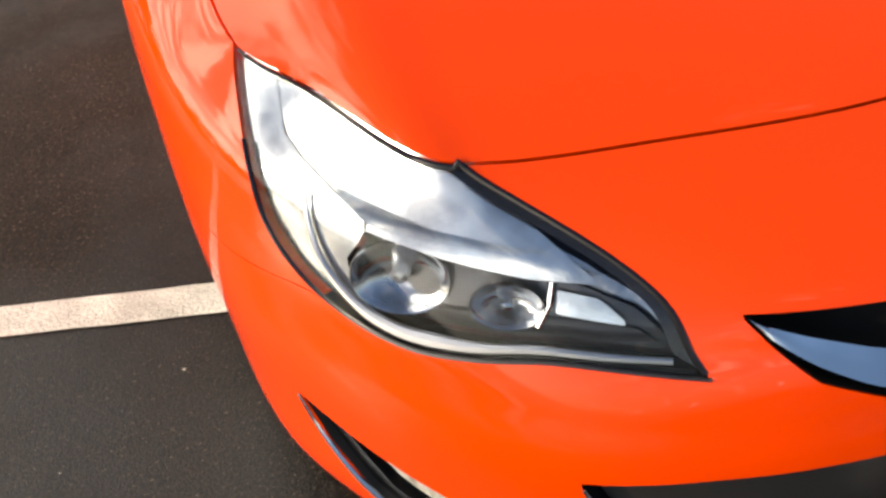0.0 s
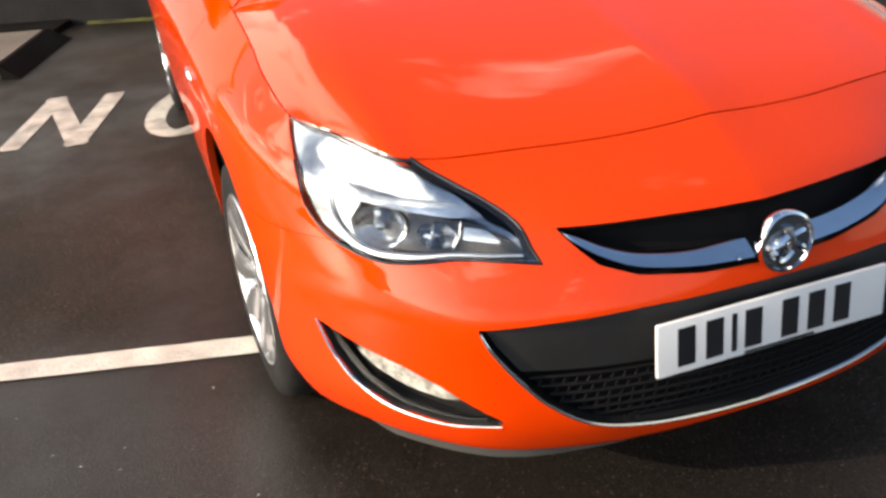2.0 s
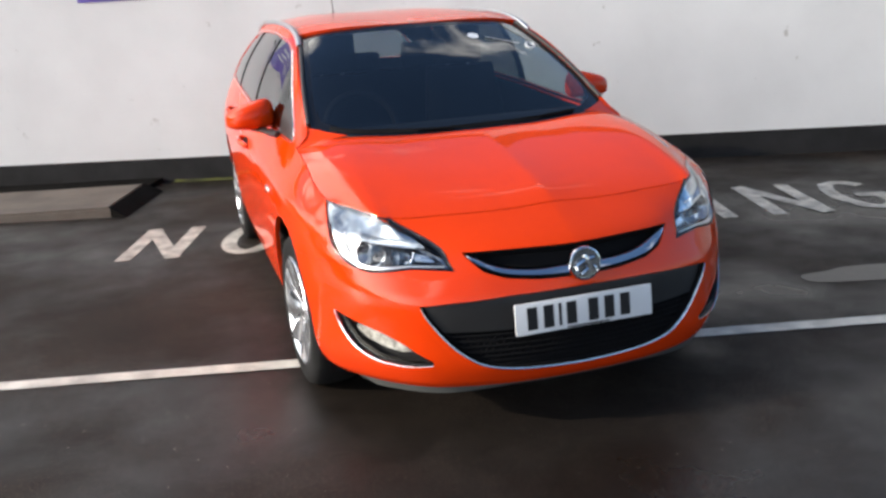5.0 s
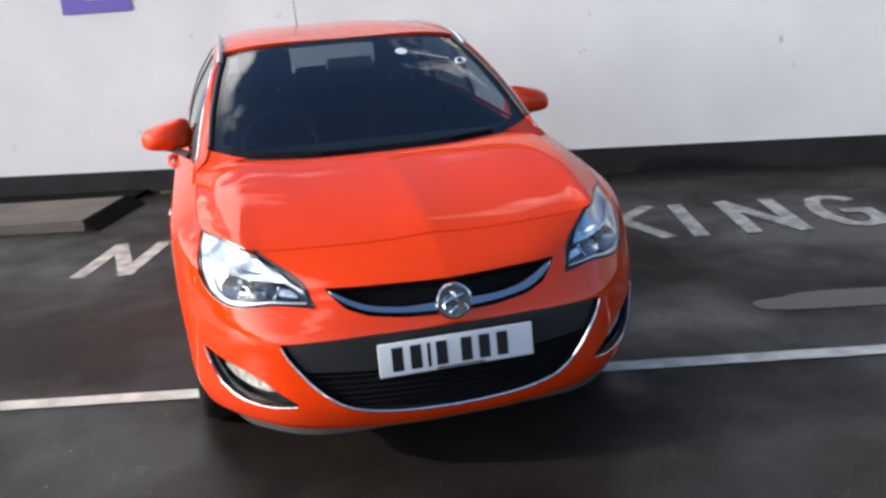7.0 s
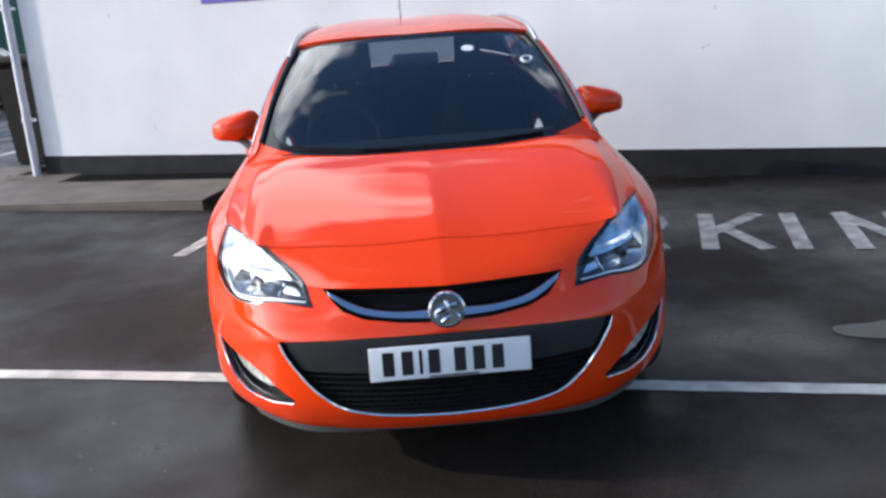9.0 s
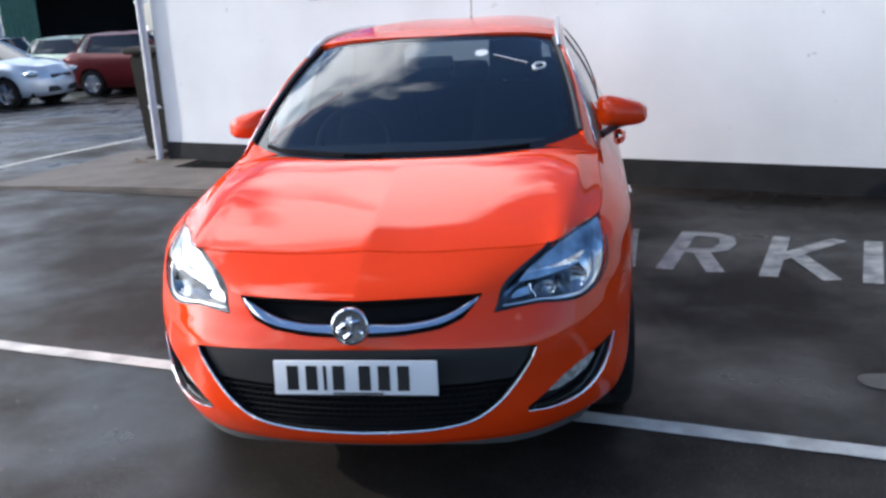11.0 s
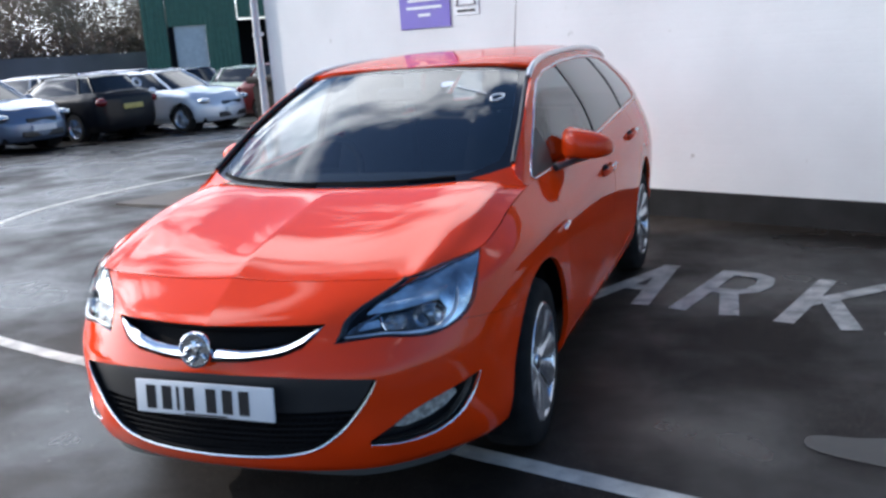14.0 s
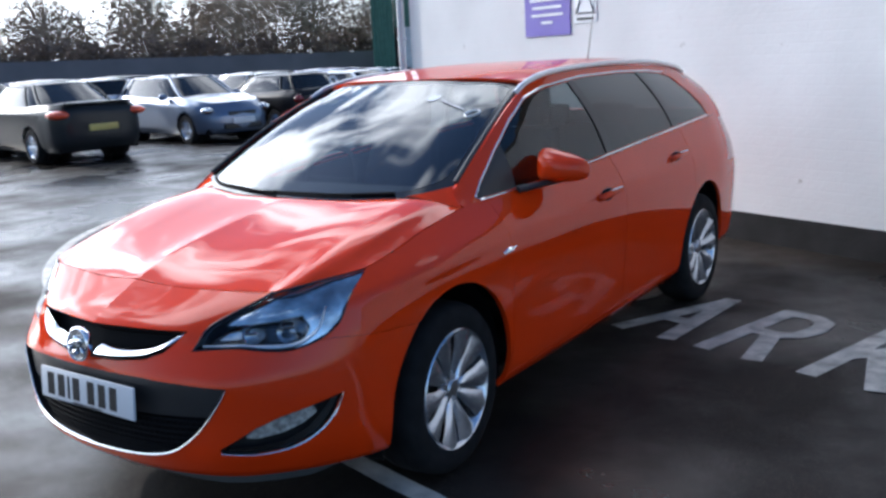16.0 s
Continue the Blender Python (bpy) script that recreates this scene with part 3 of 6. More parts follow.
ra = np.array([(0, 1.93, 1.436), (0, 2.4, 1.476), (0, 3.0, 1.488), (0, 3.6, 1.472), (0, 4.1, 1.428), (0, 4.36, 1.392)])
rm = hermite(ra[:, 1], ra, np.linspace(1.93, 4.36, 60))
yr = np.linspace(2.04, 4.30, 60)
re_ = hermite(UP[:, 1], UP, yr)
rf = hermite([-.3, 0, .3, .5, .606], np.array([(-.3, 1.95, 1.43), (0, 1.93, 1.436), (.3, 1.95, 1.43), (.5, 1.99, 1.414), re_[0]]), np.linspace(0, .606, 40))
rr = hermite([-.3, 0, .3, .538], np.array([(-.3, 4.35, 1.378), (0, 4.36, 1.392), (.3, 4.35, 1.378), re_[-1]]), np.linspace(0, .538, 40))
top = coons(rf, rr, rm, re_, 1.8)
uu, vv = np.meshgrid(np.linspace(0, 1, 40), np.linspace(0, 1, 60))
top[..., 2] += .022 * uu**2 * (1 - uu**3) * 1.6
top[:, 0, 0] = 0
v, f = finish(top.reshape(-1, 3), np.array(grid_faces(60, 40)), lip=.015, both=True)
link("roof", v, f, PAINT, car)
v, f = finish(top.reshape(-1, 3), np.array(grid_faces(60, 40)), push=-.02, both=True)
link("headlining", v, f, DASH, car, "headlining blackened for the shade inside")
# front strip of the windscreen pillars
strip = np.stack([wside, hermite(UP[:, 1], UP, np.linspace(1.20, 2.05, 50))])
mid_ = strip.mean(0) + (.004, -.006, .004)
v, f = finish(np.stack([strip[0], mid_, strip[1]]).reshape(-1, 3), np.array(grid_faces(3, 50)))
for side in (1, -1):
    link("windscreen_pillar", v * (side, 1, 1), f if side > 0 else [q[::-1] for q in f], PAINT, car)
    link("pillar_lining", (v + (-.008, .012, -.010)) * (side, 1, 1), f if side > 0 else [q[::-1] for q in f], DASH, car)
for side in (1, -1):
    part("screen_seal", tube(bmesh.new(), [(p + (.006, -.007, .007)) * (side, 1, 1) for p in wside[1:-1]], .010, 8), BLACK, car, "black rubber seal beside the windscreen")
# tailgate glass
tg0 = rr
tg1 = hermite(KNOT, EDGE, np.linspace(KNOT[-1], KNOT[16], 40))
tgm = np.linspace(tg0[0], tg1[0], 20); tgs = np.linspace(tg0[-1], tg1[-1], 20)
tg = coons(tg0, tg1, tgm, tgs)
tg[:, 0, 0] = 0
v, f = finish(tg.reshape(-1, 3), np.array([q[::-1] for q in grid_faces(20, 40)]), both=True)
g_ = link("rear_window", v, f, REARGLASS, car, "tinted rear window")
for side in (1, -1):   # rear pillars close the gap beside the tailgate
    dp = np.stack([np.linspace(re_[-1], tg1[-1], 12), np.linspace(re_[-1] + (.004, .0, -.002), LO[-1], 12)])
    v, f = finish(dp.reshape(-1, 3), np.array(grid_faces(2, 12)))
    link("rear_pillar", v * (side, 1, 1), f, PAINT, car)

# cowl below the windscreen, wipers
wbn = wb[np.linspace(0, 39, nu).astype(int)]
k0 = int(nu * .80)
cowl = np.stack([rear, rear * .5 + wbn * .5 + (0, 0, -.012), wbn])[:, :k0 + 1]
cowl[:, 0, 0] = 0
v, f = finish(cowl.reshape(-1, 3), np.array(grid_faces(3, k0 + 1)), both=True)
link("cowl", v, f, BLACK, car, "black plastic windscreen cowl")
# its ends are painted, and run into the pillars
foot = np.stack([rear, rear * .5 + wbn * .5 + (0, -.002, .003), wbn + (0, -.002, .003)])[:, k0:]
foot = np.concatenate([foot, np.array([side_[-1], (np.array(side_[-1]) + UP[0]) / 2 + (.002, 0, .002), UP[0]])[:, None]], 1)
for side in (1, -1):
    v, f = finish(foot.reshape(-1, 3), np.array(grid_faces(3, foot.shape[1])))
    link("pillar_foot", v * (side, 1, 1), f if side > 0 else [q[::-1] for q in f], PAINT, car)


def on_ws(x, w):
    """A point of the windscreen at x across, w from its foot to its top."""
    j = w * 49
    row = pane[int(j)] * (1 - j % 1) + pane[min(int(j) + 1, 49)] * (j % 1)
    a = abs(x)
    return np.array((x, np.interp(a, row[:, 0], row[:, 1]), np.interp(a, row[:, 0], row[:, 2])))


for x0, x1, w1 in ((.50, -.12, .045), (-.10, -.62, .045)):
    pts = [on_ws(x0 + (x1 - x0) * t, .03 + (w1 - .005 - .03) * t**.7) + (0, -.008, .004) for t in np.linspace(0, 1, 14)]
    wiper = part("wiper", tube(bmesh.new(), pts, [.007 - .003 * t for t in np.linspace(0, 1, 14)], 8), VOIDBLACK, car, "black windscreen wiper")
    part("blade", tube(bmesh.new(), [p + (0, -.002, -.008) for p in pts[4:]], .006, 6), RUBBER, wiper)

# ---------------------------------------------------------------- lamps of the car
def sub_skin(poly, bound, depth):
    """Points and faces of the nose inside a polygon, sunk by depth."""
    cc = cols[(cols > min(p[0] for p in poly) - .02) & (cols < max(p[0] for p in poly) + .02)]
    sk, pl = side_skin(cc, np.linspace(2, 8, 67))
    sk.p[:, 0] = np.where(np.abs(sk.f[:, 0]) < 1e-9, 0, sk.p[:, 0])
    sk.cut("x", poly)
    return sk.piece("x", push=-depth)


LAMP_UP = [(.57, .738), (.66, .738), (.76, .745), (.86, .755), (.94, .780), (1.0, .81), (1.026, .83), (1.034, .95), (.66, .95), (.65, .82), (.61, .780)]
for side in (False, True):
    sg = -1 if side else 1
    lamp_ = new("headlamp"); lamp_.parent = car
    tagged(lamp_, "swept-back headlamp with clear lens and chrome reflectors")
    v, f = skin.piece("headlamp", gap=.004, lip=.006, push=-.001, mirror=side)
    lens_ = link("lens", v, f, LENS, lamp_, "clear plastic lamp lens")
    lens_.visible_shadow = False

    def put(name, v, f, material, label=""):
        v = np.asarray(v)
        return link(name, v * (sg, 1, 1), f if sg > 0 else [tuple(q)[::-1] for q in f], material, lamp_, label)

    v, f = sub_skin([(.46, .668), (.62, .672), (.77, .656), (.85, .667), (.92, .694), (.97, .735), (1.0, .79), (.99, .83), (.90, .85), (.66, .83), (.60, .775), (.50, .70)], None, .062)
    put("housing", v, f, BOWL, "bright lamp housing")
    v, f = sub_skin([(.47, .671), (.60, .675), (.70, .667), (.77, .662), (.84, .670), (.885, .705), (.86, .742), (.76, .744), (.62, .737), (.54, .715)], None, .046)
    put("bezel", v, f, SMOKECHROME, "dark chromed lamp bezel")
    v, f = sub_skin(LAMP_UP, None, .012)
    v = np.asarray(v)
    v = v + np.outer(np.clip(v[:, 2] - .745, 0, .12) * np.clip((.50 - v[:, 1]) / .12, 0, 1), (-.17, .23, 0))      # leans back, so that it faces the sky
    put("upper_reflector", v, f, REFLECT, "bright upper reflector")
    # outer reflector: a chrome sheet that follows the lamp's outer end
    v, f = sub_skin([(.80, .660), (.85, .667), (.918, .691), (.972, .730), (1.011, .785), (1.034, .843), (1.038, .95), (.985, .95), (.96, .815), (.94, .803), (.88, .776), (.85, .762), (.868, .72), (.85, .69)], None, .011)
    put("side_reflector", v, f, REFLECT)
    # thin black gasket below the lens, dark band along its upper edge
    part("gasket", tube(bmesh.new(), [on_skin(s, z, .001) * (sg, 1, 1) for s, z in LAMP_LOW[:-4]], .0030, 6), GLOSSBLACK, lamp_)
    ep = [hermite(KNOT, EDGE, [s])[0] * (sg, 1, 1) + (0, 0, -.004) for s in np.linspace(1.03, .655, 34)]
    ep += [on_skin(s, z, .002) * (sg, 1, 1) for s, z in LAMP_HIGH]
    part("brow", tube(bmesh.new(), ep, [float(k_) for k_ in np.interp(np.linspace(0, 1, len(ep)), [0, .25, .5, 1], [.0022, .0030, .0040, .0040])], 8), GLOSSBLACK, lamp_, "dark upper lamp edge")
    band = smooth_line([(.72, .840), (.68, .824), (.64, .804), (.59, .776), (.545, .744), (.515, .714), (.49, .684)], 40)
    v, f = sub_skin(band + LAMP_HIGH[::-1] + [(.66, .95), (.73, .95)], None, .008)
    put("upper_band", v, f, GLOSSBLACK, "dark band along the lamp's upper edge")
    bm = bmesh.new()
    for s in np.linspace(.60, .88, 64):
        z0 = float(np.interp(s, [.60, .76, .90], [.742, .748, .770]))
        tube(bm, [on_skin(s, z0, .014) * (sg, 1, 1), on_skin(s + .008, z0 + .020, .014) * (sg, 1, 1)], .0011, 5)
    part("ribbed_optic", bm, REFLECT, lamp_, "finely ribbed bright optic")
    cp_ = [on_skin(s, z + .010, .005) * (sg, 1, 1) for s, z in ((.49, .668), (.56, .668), (.63, .668), (.70, .660), (.77, .656), (.82, .661), (.862, .678), (.898, .704), (.922, .738), (.930, .765))]
    part("light_blade", tube(bmesh.new(), list(hermite(np.arange(len(cp_)), np.array(cp_), np.linspace(0, len(cp_) - 1, 30))), [float(np.interp(t, [0, .28, .4, .58, .7, 1], [.0036, .0050, .0085, .0065, .0045, .0020])) for t in np.linspace(0, 1, 30)], 8), SATIN, lamp_, "bright chrome strip along the lamp's lower edge")
    v, f = sub_skin([(.49, .678), (.60, .684), (.70, .677), (.775, .668), (.80, .682), (.70, .694), (.60, .699), (.53, .695)], None, .040)
    put("lower_trim", v, f, GLOSSBLACK, "black trim below the reflectors")
    v, f = sub_skin([(.54, .698), (.60, .702), (.625, .704), (.628, .726), (.58, .722)], None, .038)
    put("inner_reflector", v, f, REFLECT, "bright inner reflector")
    part("divider", tube(bmesh.new(), [on_skin(s, z, .036) * (sg, 1, 1) for s, z in ((.638, .690), (.634, .712), (.632, .734))], .003, 6), CHROME, lamp_)
    for s, z, r, wide in ((.815, .714, .040, 1.25), (.685, .712, .024, 1.5)):
        c = on_skin(s, z, .044)
        aim = (on_skin(s, z, 0) - c)
        aim = (Vector(aim).normalized() * .5 + Vector((0, -1, .05)) * .5).normalized()
        q = Vector((1, 0, 0)).rotation_difference(aim).to_matrix().to_4x4()
        place_ = Matrix.Translation(c) @ q @ Matrix.Diagonal((1, wide, 1, 1))
        for nm, prof, mt, lb in (("reflector_bowl", [(.002, .0), (r * .35, .002), (r * .65, .008), (r * .88, .016), (r, .023), (r * 1.05, .024), (r * 1.07, .018)], BOWL, "chrome reflector bowl"),
                                 ("bulb_shield", [(.001, .022), (r * .16, .021), (r * .22, .016), (r * .2, .002)], BOWL, "small chrome bulb shield")):
            bm = lathe(bmesh.new(), prof, 40)
            bmesh.ops.transform(bm, verts=bm.verts, matrix=place_)
            bmesh.ops.recalc_face_normals(bm, faces=bm.faces)
            if sg < 0:
                bmesh.ops.transform(bm, verts=bm.verts, matrix=Matrix.Scale(-1, 4, (1, 0, 0))); bmesh.ops.reverse_faces(bm, faces=bm.faces)
            part(nm, bm, mt, lamp_, lb)

    # fog lamp in its recess, with a bright strip below
    fog_ = new("fog_lamp"); fog_.parent = car
    tagged(fog_, "fog lamp in a black recess with a chrome lower strip")
    v, f = skin.piece("fog", gap=.001, push=-.045, lip=-.044, mirror=side)
    link("recess", v, f, BLACK, fog_)
    v, f = sub_skin([(.85, .460), (.74, .438), (.66, .408), (.612, .380), (.66, .372), (.74, .384), (.81, .406), (.86, .436)], None, .018)
    ob = link("fog_lens", v * (sg, 1, 1), f if sg > 0 else [tuple(q)[::-1] for q in f], FOGGLASS, fog_, "pale fog lamp glass")
    v, f = sub_skin([(.938, .487), (.900, .425), (.846, .374), (.76, .340), (.65, .330), (.555, .337), (.57, .347), (.65, .347), (.75, .359), (.825, .392), (.873, .436), (.915, .482)], None, .010)
    link("inner_trim", v * (sg, 1, 1), f if sg > 0 else [tuple(q)[::-1] for q in f], TRIM, fog_, "satin trim inside the fog lamp recess")
    fs = [on_skin(s, z, -.002) * (sg, 1, 1) for s, z in ((.950, .494), (.918, .43), (.855, .372), (.765, .335), (.65, .324), (.54, .333))]
    ks = np.linspace(0, 1, 6)
    part("chrome_strip", tube(bmesh.new(), list(hermite(ks, np.array(fs), np.linspace(0, 1, 30))), [.0018 + .0026 * math.sin(math.pi * min(1, t * 1.3)) for t in np.linspace(0, 1, 30)], 8), CHROME, fog_, "chrome fog lamp strip")

# ---------------------------------------------------------------- grilles, badge, number plate
v, f = skin.piece("slot", push=-.06, lip=-.058, both=True)
grille = link("upper_grille", v, f, VOIDBLACK, car, "slim black upper grille with a chrome bar")
for sg in (1, -1):
    low = np.array([on_skin(s, z, d) for s, z, d in ((.421, .715, .004), (.388, .694, .000), (.338, .668, -.005), (.27, .645, -.010), (.16, .632, -.012), (.045, .628, -.010))])
    high = np.array([on_skin(s, z, d) for s, z, d in ((.421, .716, .004), (.384, .704, .006), (.328, .687, .012), (.26, .672, .015), (.16, .662, .017), (.045, .660, .018))])
    low, high = (hermite(np.linspace(0, 1, 6), k_, np.linspace(0, 1, 40)) for k_ in (low, high))
    rows_ = np.stack([high + (0, .006, -.006), high, high * .66 + low * .34 + (0, -.0015, .001), high * .33 + low * .67 + (0, -.0015, .001), low, low + (0, .012, -.004)])
    v, f = finish(rows_.reshape(-1, 3), np.array(grid_faces(6, 40)))
    v = v * (sg, 1, 1)
    link("chrome_bar", v, f if sg < 0 else [t_[::-1] for t_ in f], CHROME, grille, "chrome grille bar", 60)
badge = new("badge"); badge.parent = car
tagged(badge, "round chrome badge with a dark field and a plain emblem")
BM = pose(0, -.011, .662, 0, 0, -90) @ pose(0, 0, 0, 0, -8, 0)
bm = lathe(bmesh.new(), [(.001, -.01), (.056, -.01), (.060, .004), (.058, .011), (.053, .013), (.050, .008), (.001, .006)], 48)
bmesh.ops.transform(bm, verts=bm.verts, matrix=BM)
bmesh.ops.reverse_faces(bm, faces=bm.faces)
part("badge_ring", bm, CHROME, badge, "chrome badge ring")
bm = lathe(bmesh.new(), [(.001, .0075), (.049, .0085)], 40)
bmesh.ops.transform(bm, verts=bm.verts, matrix=BM)
part("badge_field", bm, BADGEFIELD, badge)
bm = bmesh.new()
for a, b, r0 in (((-.032, .018), (.006, .012), .010), ((.0, .030), (-.006, -.018), .011), ((-.006, -.018), (.018, -.036), .010), ((.004, .012), (.036, -.006), .012), ((.036, -.006), (.030, -.024), .008), ((-.028, -.010), (-.040, -.026), .006)):
    tube(bm, [(.012, -a[0], a[1]), (.014, -(a[0] + b[0]) / 2, (a[1] + b[1]) / 2), (.012, -b[0], b[1])], [r0 * .8, r0, r0 * .6], 8)
bmesh.ops.transform(bm, verts=bm.verts, matrix=BM)
part("emblem", bm, CHROME, badge, "plain raised chrome emblem")

v, f = skin.piece("mouth", push=-.050, lip=-.049, both=True)
mouth = link("lower_grille", v, f, VOIDBLACK, car, "wide black lower grille edged with chrome")
v, f = sub_skin([(-.02, .574), (.26, .570), (.45, .558), (.566, .548), (.545, .51), (.50, .450), (.2, .446), (-.02, .446)], None, .018)
pv, pf = finish(np.asarray(v), np.array([q for q in f if len(q) == 4]), lip=.03, both=True)
link("number_plate_band", pv, pf, BLACK, mouth, "smooth black plastic band behind the plate")
zs_ = [.432, .412, .392, .372, .352, .332, .314]


def mouth_half(z):
    """How far the lower grille reaches to the side at a height."""
    return float(np.interp(z, [.292, .304, .328, .375, .435, .51], [.10, .25, .36, .44, .50, .555]))


for k, z in enumerate(zs_):
    e = mouth_half(z) - .012
    part("slat", tube(bmesh.new(), [on_skin(abs(s), z, .022) * (1 if s >= 0 else -1, 1, 1) for s in np.linspace(-e, e, 40)], .0036, 6), VOIDBLACK, mouth)
    if k < len(zs_) - 1:
        bm = bmesh.new()
        e = min(mouth_half(z), mouth_half(zs_[k + 1])) - .015
        for s in np.arange(-e + (.012 if k % 2 else 0), e, .024):
            a, b = (on_skin(abs(s), zz, .024) * (1 if s >= 0 else -1, 1, 1) for zz in (z, zs_[k + 1]))
            tube(bm, [a + (.005, 0, 0), b - (.005, 0, 0)], .0028, 5)
        part("honeycomb", bm, VOIDBLACK, mouth)
um = [(s, z) for s, z in ((.572, .545), (.55, .505), (.50, .438), (.44, .378), (.36, .329), (.25, .305), (.12, .296), (0, .293))]
um = [on_skin(s, z, -.001) for s, z in um]
um = hermite(np.linspace(0, 1, 8), np.array(um), np.linspace(0, 1, 40))
um = np.vstack([um, um[-2::-1] * (-1, 1, 1)])
part("chrome_edge", tube(bmesh.new(), list(um), list(np.interp(np.linspace(0, 1, 79), [0, .15, .5, .85, 1], [.0022, .0045, .0058, .0045, .0022])), 8), CHROME, mouth, "chrome strip round the lower grille")
# lower lip
ss = np.linspace(0, .97, 90)
fade = (np.clip((.97 - ss) / .14, 0.02, 1) * np.interp(ss, [0, .25, .5, .97], [1, 1, 2.4, 2.4]))[:, None]
l0, l1 = hermite(KNOT, ring_lines()[0], ss), hermite(KNOT, ring_lines()[1], ss)
tuck = (l0 - l1) * (1, 1, 0)
lip = np.stack([l0 + tuck * .15 + (0, 0, .010), l0 + tuck * .15, l0 + tuck * .5 + np.array((0, 0, -.012)) * fade, l0 + tuck * (.5 + 2 * np.minimum(fade, 1)) + np.array((0, 0, -.016)) * fade])
lip[:, 0, 0] = 0
v, f = finish(lip.reshape(-1, 3), np.array([t_[::-1] for t_ in grid_faces(4, 90)]), both=True)
link("front_lip", v, f, LIPGREY, car, "grey plastic lip under the bumper")

plate = new("number_plate"); plate.parent = car
tagged(plate, "white number plate with dark bars")
PM = pose(0, -.006, .4915, -5, 0, 0)
bm = box(bmesh.new(), (0, -.004, 0), (.520, .010, .111), .004, PM, 2)
part("plate_body", bm, PLATE, plate, "white acrylic plate")
x = -.2235
for w_ in (.050, .050, .014, .050, None, .050, .050, .050):
    if w_ is None:
        x += .033 - .011
        continue
    bar = box(bmesh.new(), (x + w_ / 2, -.0100, 0), (w_ * .74, .002, .079), 0, PM)
    part("bar", bar, INK, plate, smooth=0)
    x += w_ + .011
part("bar", box(bmesh.new(), (0.01, -.0102, -.0495), (.16, .0016, .005), 0, PM), INK, plate, smooth=0)

# ---------------------------------------------------------------- mirrors, handles, rails, aerial
for sg in (1, -1):
    mirror = new("door_mirror"); mirror.parent = car
    tagged(mirror, "orange door mirror on a black foot")
    bm = bmesh.new()
    bmesh.ops.create_uvsphere(bm, u_segments=36, v_segments=24, radius=1)
    for v_ in bm.verts:
        x, y, z = v_.co
        x, z = math.copysign(abs(x) ** .55, x), math.copysign(abs(z) ** .62, z)
        y2 = y * (.085 if y < 0 else .028)
        zz = z * ((.080 - .030 * x) if z > 0 else (.050 - .004 * x)) - .006 * x
        v_.co = (.897 + .118 * x, 1.772 + y2 + .03 * x * x, 1.042 + zz + .006 * x)
    bmesh.ops.transform(bm, verts=bm.verts, matrix=Matrix.Scale(sg, 4, (1, 0, 0)))
    if sg < 0:
        bmesh.ops.reverse_faces(bm, faces=bm.faces)
    part("mirror_housing", bm, PAINT, mirror)
    bm = bmesh.new()
    bmesh.ops.create_uvsphere(bm, u_segments=24, v_segments=12, radius=1)
    for v_ in bm.verts:
        x, y, z = v_.co
        v_.co = (sg * (.895 + .090 * x), 1.801 + .006 * y, 1.042 + .056 * z)
    part("mirror_glass", bm, CHROME, mirror)
    bm = tube(bmesh.new(), [(sg * .79, 1.57, .982), (sg * .82, 1.64, .987), (sg * .86, 1.72, .994), (sg * .91, 1.76, .998)], [.030, .026, .022, .012], 10, flat=.55)
    part("mirror_foot", bm, BLACK, mirror)
    for key, y, z in (("front", 2.25, .865), ("rear", 3.20, .928)):
        s = s_of_y(y)
        pts = [on_skin(s + d, z + .006 * d / .1, -e) * (sg, 1, 1) for d, e in ((-.105, .001), (-.085, .022), (-.02, .032), (.05, .032), (.10, .022), (.118, .001))]
        h = part("handle", tube(bmesh.new(), list(hermite(np.linspace(0, 1, 6), np.array(pts), np.linspace(0, 1, 18))), .0125, 10, flat=1.2), PAINT, doors[key, sg < 0], "orange pull handle with a bright insert")
        # black oval on the door paints the shade of the handle's hollow
        bm = bmesh.new()
        bmesh.ops.create_uvsphere(bm, u_segments=20, v_segments=10, radius=1)
        c = on_skin(s - .01, z - .004, .006) * (sg, 1, 1)
        bmesh.ops.transform(bm, verts=bm.verts, matrix=Matrix.LocRotScale(c, None, (.014, .075, .034)))
        part("handle_cup_shade", bm, VOIDBLACK, doors[key, sg < 0], "black oval standing in for the shade in the handle recess")
        pts = [on_skin(s + d, z + .010, -.046) * (sg, 1, 1) for d in (-.05, 0, .06)]
        part("handle_strip", tube(bmesh.new(), pts, .0045, 6), CHROME, doors[key, sg < 0], "chrome strip on the handle")
    # side repeater
    pts = [on_skin(s_of_y(1.31) + d, .786 + d * .12, -.003) * (sg, 1, 1) for d in (-.05, -.02, .02, .055)]
    part("side_repeater", tube(bmesh.new(), pts, [.004, .011, .010, .003], 8, flat=1.0), CHROME, car, "small bright side repeater lamp")
    # roof rail
    rl = [(.612, 1.88, 1.360), (.602, 2.02, 1.410), (.594, 2.3, 1.446), (.588, 2.9, 1.460), (.574, 3.5, 1.446), (.552, 3.95, 1.406), (.542, 4.14, 1.362)]
    rl = hermite(np.linspace(0, 1, 7), np.array(rl), np.linspace(0, 1, 50)) * (sg, 1, 1)
    part("roof_rail", tube(bmesh.new(), list(rl), .014, 10), SATIN, car, "satin silver roof rail")
part("aerial", tube(bmesh.new(), [(-.03, 3.93, 1.44), (-.03, 3.95, 1.49), (-.03, 4.07, 1.86)], [.016, .0035, .002], 8), BLACK, car, "thin black roof aerial")

